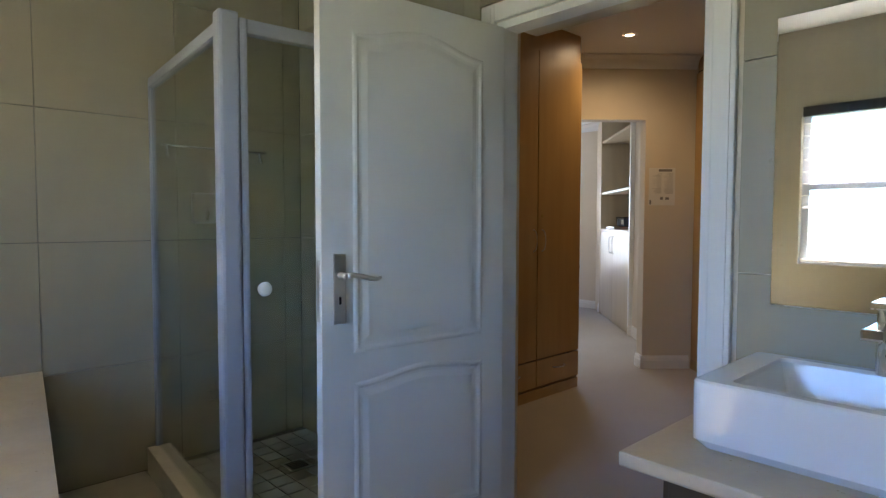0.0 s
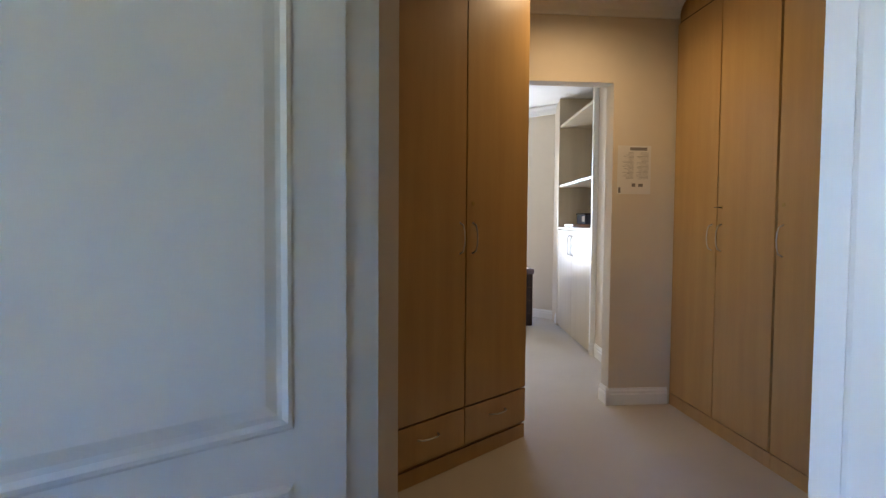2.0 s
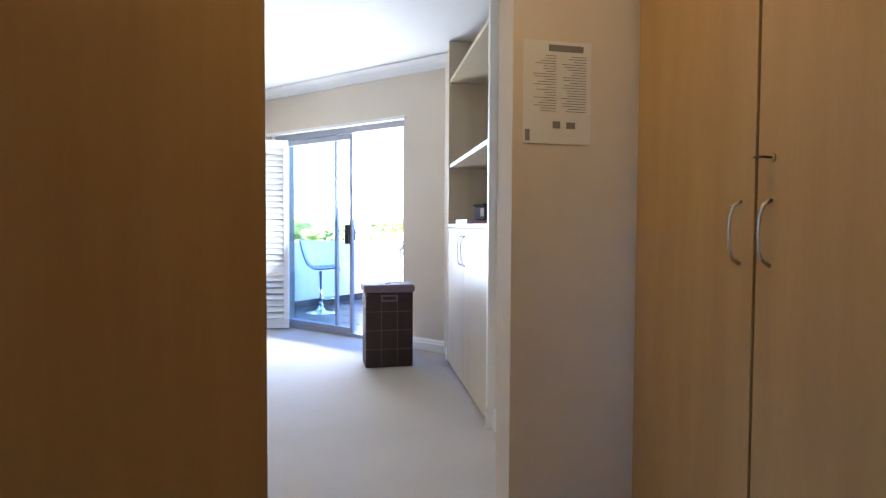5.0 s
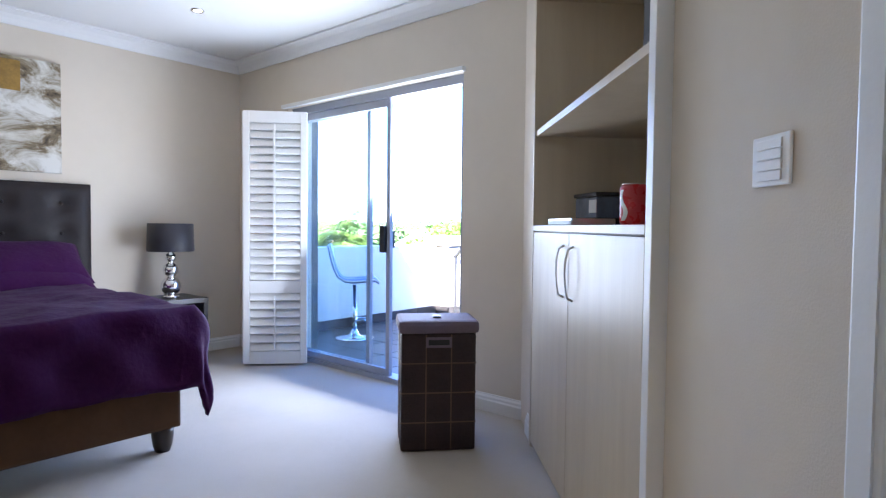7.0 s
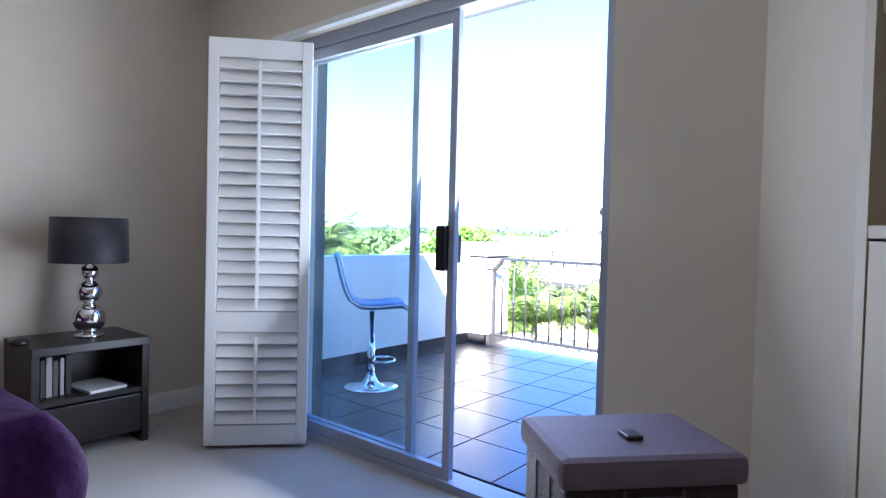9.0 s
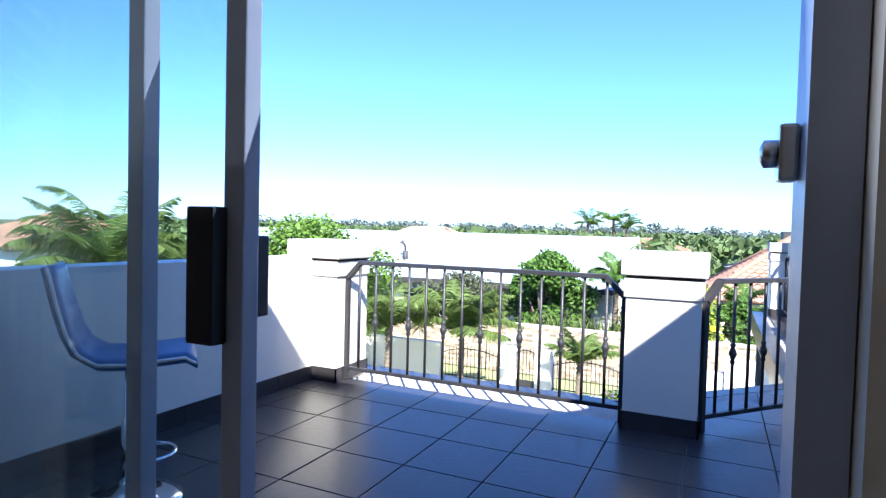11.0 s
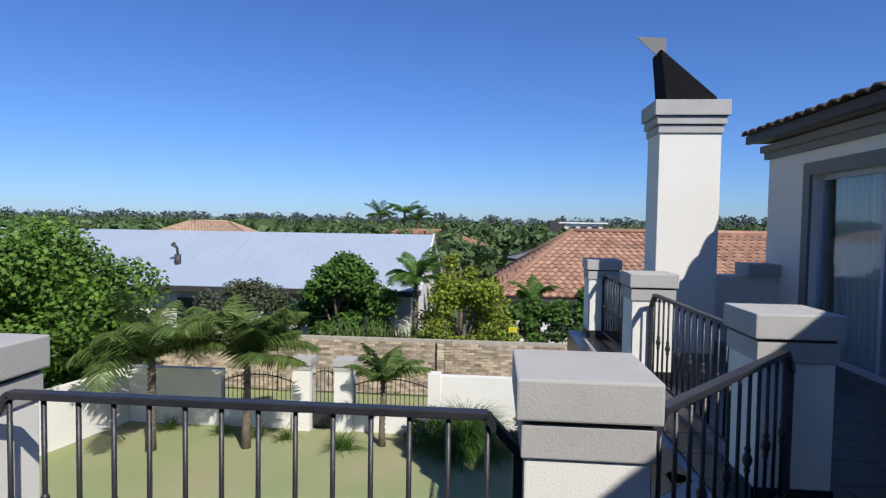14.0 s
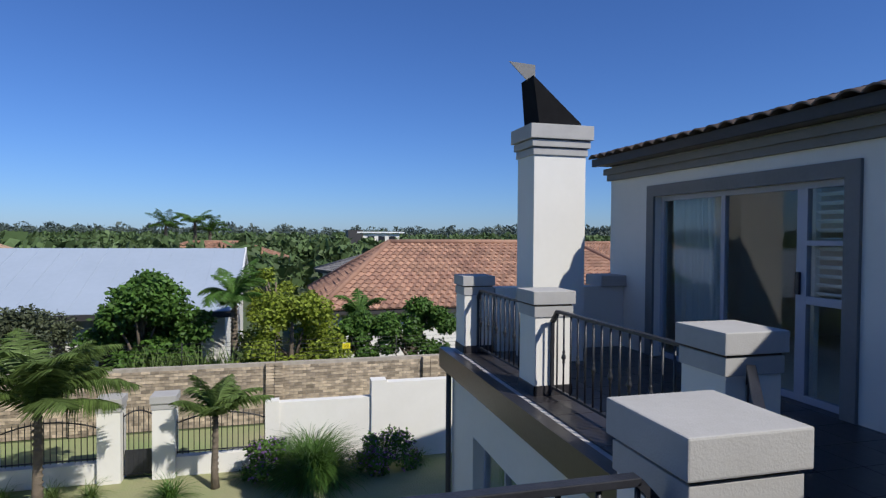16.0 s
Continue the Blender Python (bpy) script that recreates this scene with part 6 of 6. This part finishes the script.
# ---- neighbouring houses ----
gh = thing("grey_roofed_house", pose(0, 0, 0), "long white house with pale grey sheet roof", "house")
gy0, gy1, gx0, gx1, ez, rz = 8.2, 31.0, 29.2, 39.0, -1.05, 0.98
b = B()
box(b, gx0 + 0.6, gy0 + 0.4, G, gx1 - 0.6, gy1 - 0.4, ez - 0.05)
part("wall", b, PLASTER, gh)
rx = (gx0 + gx1) / 2
for a, c in ((gx0, rx), (gx1, rx)):
    b = B()
    v = [b.verts.new(p) for p in ((a, gy0, ez), (c, gy0, rz), (c, gy1, rz), (a, gy1, ez), (a, gy0, ez - 0.1), (c, gy0, rz - 0.1), (c, gy1, rz - 0.1), (a, gy1, ez - 0.1))]
    for f in ((0, 1, 2, 3), (7, 6, 5, 4), (0, 4, 5, 1), (2, 6, 7, 3), (0, 3, 7, 4)):
        b.faces.new([v[i] for i in f])
    part("roof", b, GREYROOF, gh, "pale grey ribbed sheet roof")
    d = math.hypot(c - a, rz - ez)
    seam = mesh("roof_seam", box(B(), 0, -0.012, 0.0, d, 0.012, 0.014), GREYROOF)
    for k in range(28):
        shared("roof_seam", seam, gh, Matrix.Translation((a, gy0 + 0.4 + 0.8 * k, ez)) @ pose(0, 0, 0, 0, 0, 0 if c > a else 180) @ pose(0, 0, 0, 0, -math.degrees(math.atan2(rz - ez, abs(c - a))), 0))
b = B()
v = [b.verts.new(p) for p in ((gx0 + 0.6, gy0 + 0.4, ez - 0.05), (gx1 - 0.6, gy0 + 0.4, ez - 0.05), (rx, gy0 + 0.4, rz - 0.25))]
b.faces.new(v)
part("gable", b, PLASTER, gh)
for sgn in (-1, 1):
    b = B()
    d = math.hypot(rx - gx0, rz - ez)
    box(b, 0, -0.05, -0.18, d, 0.0, 0.05, Matrix.Translation((rx + sgn * (rx - gx0), gy0, ez)) @ pose(0, 0, 0, 0, -math.degrees(math.atan2(rz - ez, rx - gx0)), 0 if sgn < 0 else 180))
    part("barge_board", b, WHITE, gh)
part("fascia", box(B(), gx0 - 0.06, gy0, ez - 0.22, gx0 + 0.02, gy1, ez - 0.02), DARKFASCIA, gh)
for y0, y1, z0, z1 in ((9.4, 10.2, -3.4, -1.5), (11.0, 12.6, -2.9, -1.6), (13.6, 14.4, -3.5, -1.5), (16.5, 18.0, -2.8, -1.6), (20.5, 22.0, -2.8, -1.6)):
    w = part("window", box(B(), gx0 + 0.55, y0, z0, gx0 + 0.62, y1, z1), BLACKPLASTIC, gh, "dark window")
    part("frame", box(B(), gx0 + 0.53, (y0 + y1) / 2 - 0.04, z0, gx0 + 0.549, (y0 + y1) / 2 + 0.04, z1), ALU, w)
    part("frame", box(B(), gx0 + 0.53, y0, z1, gx0 + 0.60, y1, z1 + 0.08), ALU, w)
vp = thing("roof_vent", pose(30.9, 18.6, -0.50), "dark vent pipe with bent cowl on the roof", "vent")
part("pipe", tube(B(), [(0, 0, -0.1), (0, 0, 0.55)], 0.13, 12), DARKFASCIA, vp)
part("cowl", tube(B(), [(0, 0, 0.50), (0, 0.02, 0.8), (0, 0.22, 0.98)], [0.05, 0.05, 0.11], 10), DARKFASCIA, vp)


def hip_house(m, L, W, ez, rz, label, material=CLAY, inset=None, wall_c=PLASTER):
    """A house with a hipped roof laid in courses of tiles."""
    h = thing("tiled_roof_house", m, label, "house")
    part("wall", box(B(), 0.5, 0.5, G, L - 0.5, W - 0.5, ez - 0.02), wall_c, h)
    ins = inset or W / 2
    ra, rb_ = Vector((ins, W / 2, rz)), Vector((L - ins, W / 2, rz))
    cs_ = [Vector((0, 0, ez)), Vector((L, 0, ez)), Vector((L, W, ez)), Vector((0, W, ez))]
    for lo0, lo1, hi0, hi1 in ((cs_[0], cs_[1], ra, rb_), (cs_[2], cs_[3], rb_, ra), (cs_[3], cs_[0], ra, ra), (cs_[1], cs_[2], rb_, rb_)):
        v, f = [], []
        n = max(4, int((hi0 - lo0).length / 0.36))
        nor = (lo1 - lo0).cross(hi0 - lo0).normalized()
        for k in range(n):
            a0, a1 = lo0.lerp(hi0, k / n), lo1.lerp(hi1, k / n)
            c0, c1 = lo0.lerp(hi0, (k + 1) / n), lo1.lerp(hi1, (k + 1) / n)
            mcols = max(1, int((a1 - a0).length / 0.33))
            for i in range(mcols):
                s0, s1 = i / mcols, (i + 1) / mcols
                p0, p1, p2, p3 = a0.lerp(a1, s0), a0.lerp(a1, s1), c0.lerp(c1, s1), c0.lerp(c1, s0)
                o = len(v)
                sm, cm = p0.lerp(p1, 0.5), p3.lerp(p2, 0.5)
                v.extend([p0 + nor * 0.03, sm + nor * 0.10, p1 + nor * 0.03, p2, cm + nor * 0.06, p3, p0 - nor * 0.01, p1 - nor * 0.01])
                f.extend([(o, o + 1, o + 4, o + 5), (o + 1, o + 2, o + 3, o + 4), (o + 6, o + 7, o + 2, o + 1, o)])
        ob = new("roof", cloud("roof", v, f, material))
        ob.parent = h
    b = B()
    for a, c in ((cs_[0], ra), (cs_[1], rb_), (cs_[2], rb_), (cs_[3], ra), (ra, rb_)):
        if (a - c).length > 0.2:
            tube(b, [a + Vector((0, 0, 0.05)), a.lerp(c, 0.5) + Vector((0, 0, 0.07)), c + Vector((0, 0, 0.05))], 0.13, 7)
    part("ridge_tiles", b, material, h)
    part("fascia", box(B(), 0.05, 0.05, ez - 0.2, L - 0.05, W - 0.05, ez - 0.03), DARKFASCIA, h)
    for k in range(3):
        w = part("window", box(B(), 0.45, 1.5 + 2.5 * k, -2.9, 0.52, 2.7 + 2.5 * k, -1.7), BLACKPLASTIC, h, "dark window")
        part("sill", box(B(), 0.40, 1.4 + 2.5 * k, -3.0, 0.449, 2.8 + 2.5 * k, -2.92), COPING, w)
    return h


hip_house(pose(31.0, 5.35, 0, 0, 0, -90), 17, 9.8, -1.36, 1.20, "cream house with terracotta tiled hipped roof", inset=3.6)
hip_house(pose(46, 1.0, 0, 0, 0, -70), 14, 10, -1.2, 0.75, "low house with grey tiled roof", mat("grey roof tile", (0.20, 0.19, 0.18), 0.85, island=True, rand=0.15))
hip_house(pose(62, 42, 0, 0, 0, -80), 14, 10, -1.0, 1.3, "distant house with pale tiled roof", mat("tan roof tile", (0.40, 0.27, 0.18), 0.85, island=True, rand=0.15))
hip_house(pose(30, 58, 0, 0, 0, -100), 13, 11, -0.8, 1.6, "neighbouring house with terracotta tiled roof")
hip_house(pose(78, 22, 0, 0, 0, -80), 16, 10, -1.2, 0.55, "distant house with terracotta tiled roof")
hip_house(pose(44, -12, 0, 0, 0, -80), 16, 10, -1.2, 1.0, "distant house with terracotta tiled roof")
mh = thing("flat_roofed_house", pose(150, -14, 0), "distant modern house with dark and white flat boxes", "house")
part("wall", box(B(), 0, -6, G, 8, 4, 1.9), PLASTER, mh)
part("dark_block", box(B(), -0.5, 3, G, 6, 6.5, 2.6), DARKFASCIA, mh)
part("roof", box(B(), -0.6, -7, 1.95, 8.6, 4.4, 2.25), WHITE, mh)
for k in range(3):
    part("window", box(B(), -0.06, -5 + 2.6 * k, -0.5, -0.01, -3.4 + 2.6 * k, 1.2), BLACKPLASTIC, mh)

# ---- woods to the horizon ----
rw = np.random.RandomState(7)


def woods(name, count, x0, x1, half, h0, h1, quads, material, label, grow=0.0):
    """Uneven clumps of leaves, each a bush or a tree, strewn over a stretch of land."""
    v, f = [], []
    for _ in range(count):
        x = x0 + (x1 - x0) * rw.rand()
        y = rw.uniform(-half, half) * (x / x1 + 0.3)
        h = rw.uniform(h0, h1) * (1 + grow * noise.noise(Vector((x * 0.004, y * 0.004, 1))))
        if 22 < x < 60 and -20 < y < 34:
            continue
        r = h * rw.uniform(0.4, 0.75)
        p = rw.normal(size=(quads, 3))
        p /= np.linalg.norm(p, axis=1)[:, None]
        p *= (0.5 + 0.5 * rw.rand(quads, 1) ** 0.5)
        p[:, :2] *= r
        p[:, 2] = G + h * (0.5 + 0.5 * p[:, 2])
        p[:, 0] += x
        p[:, 1] += y
        s = h * 0.085 if h < 8 else h * 0.055
        a = rw.normal(size=(quads, 3)) * s
        c = rw.normal(size=(quads, 3)) * s
        for k in range(quads):
            o = len(v)
            v.extend((tuple(p[k] - a[k]), tuple(p[k] + c[k]), tuple(p[k] + a[k]), tuple(p[k] - c[k])))
            f.append((o, o + 1, o + 2, o + 3))
    ob = new(name, cloud(name, v, f, material))
    return tagged(ob, label, "woods", kind="stuff")


woods("bushland", 700, 42, 180, 150, 2.5, 4.6, 130, LEAF_FAR, "dense green bush beyond the houses")
woods("woodland", 900, 170, 520, 420, 4.0, 6.5, 84, LEAF_FAR, "wide green woods in the distance", 0.2)
woods("far_woodland", 1300, 500, 1300, 1250, 9, 15, 110, LEAF_HAZE, "line of far woods at the horizon, haze tinted into the leaves", 0.5)
for k, (x, y, h) in enumerate(((84, 20.5, 7.2), (85, 17.4, 7.7), (86, 15.8, 6.6))):
    palm(x, y, h - 1.2, 2.6, 16, 90 + k, "tall far palm above the woods", LEAF_DARK, 0.18)
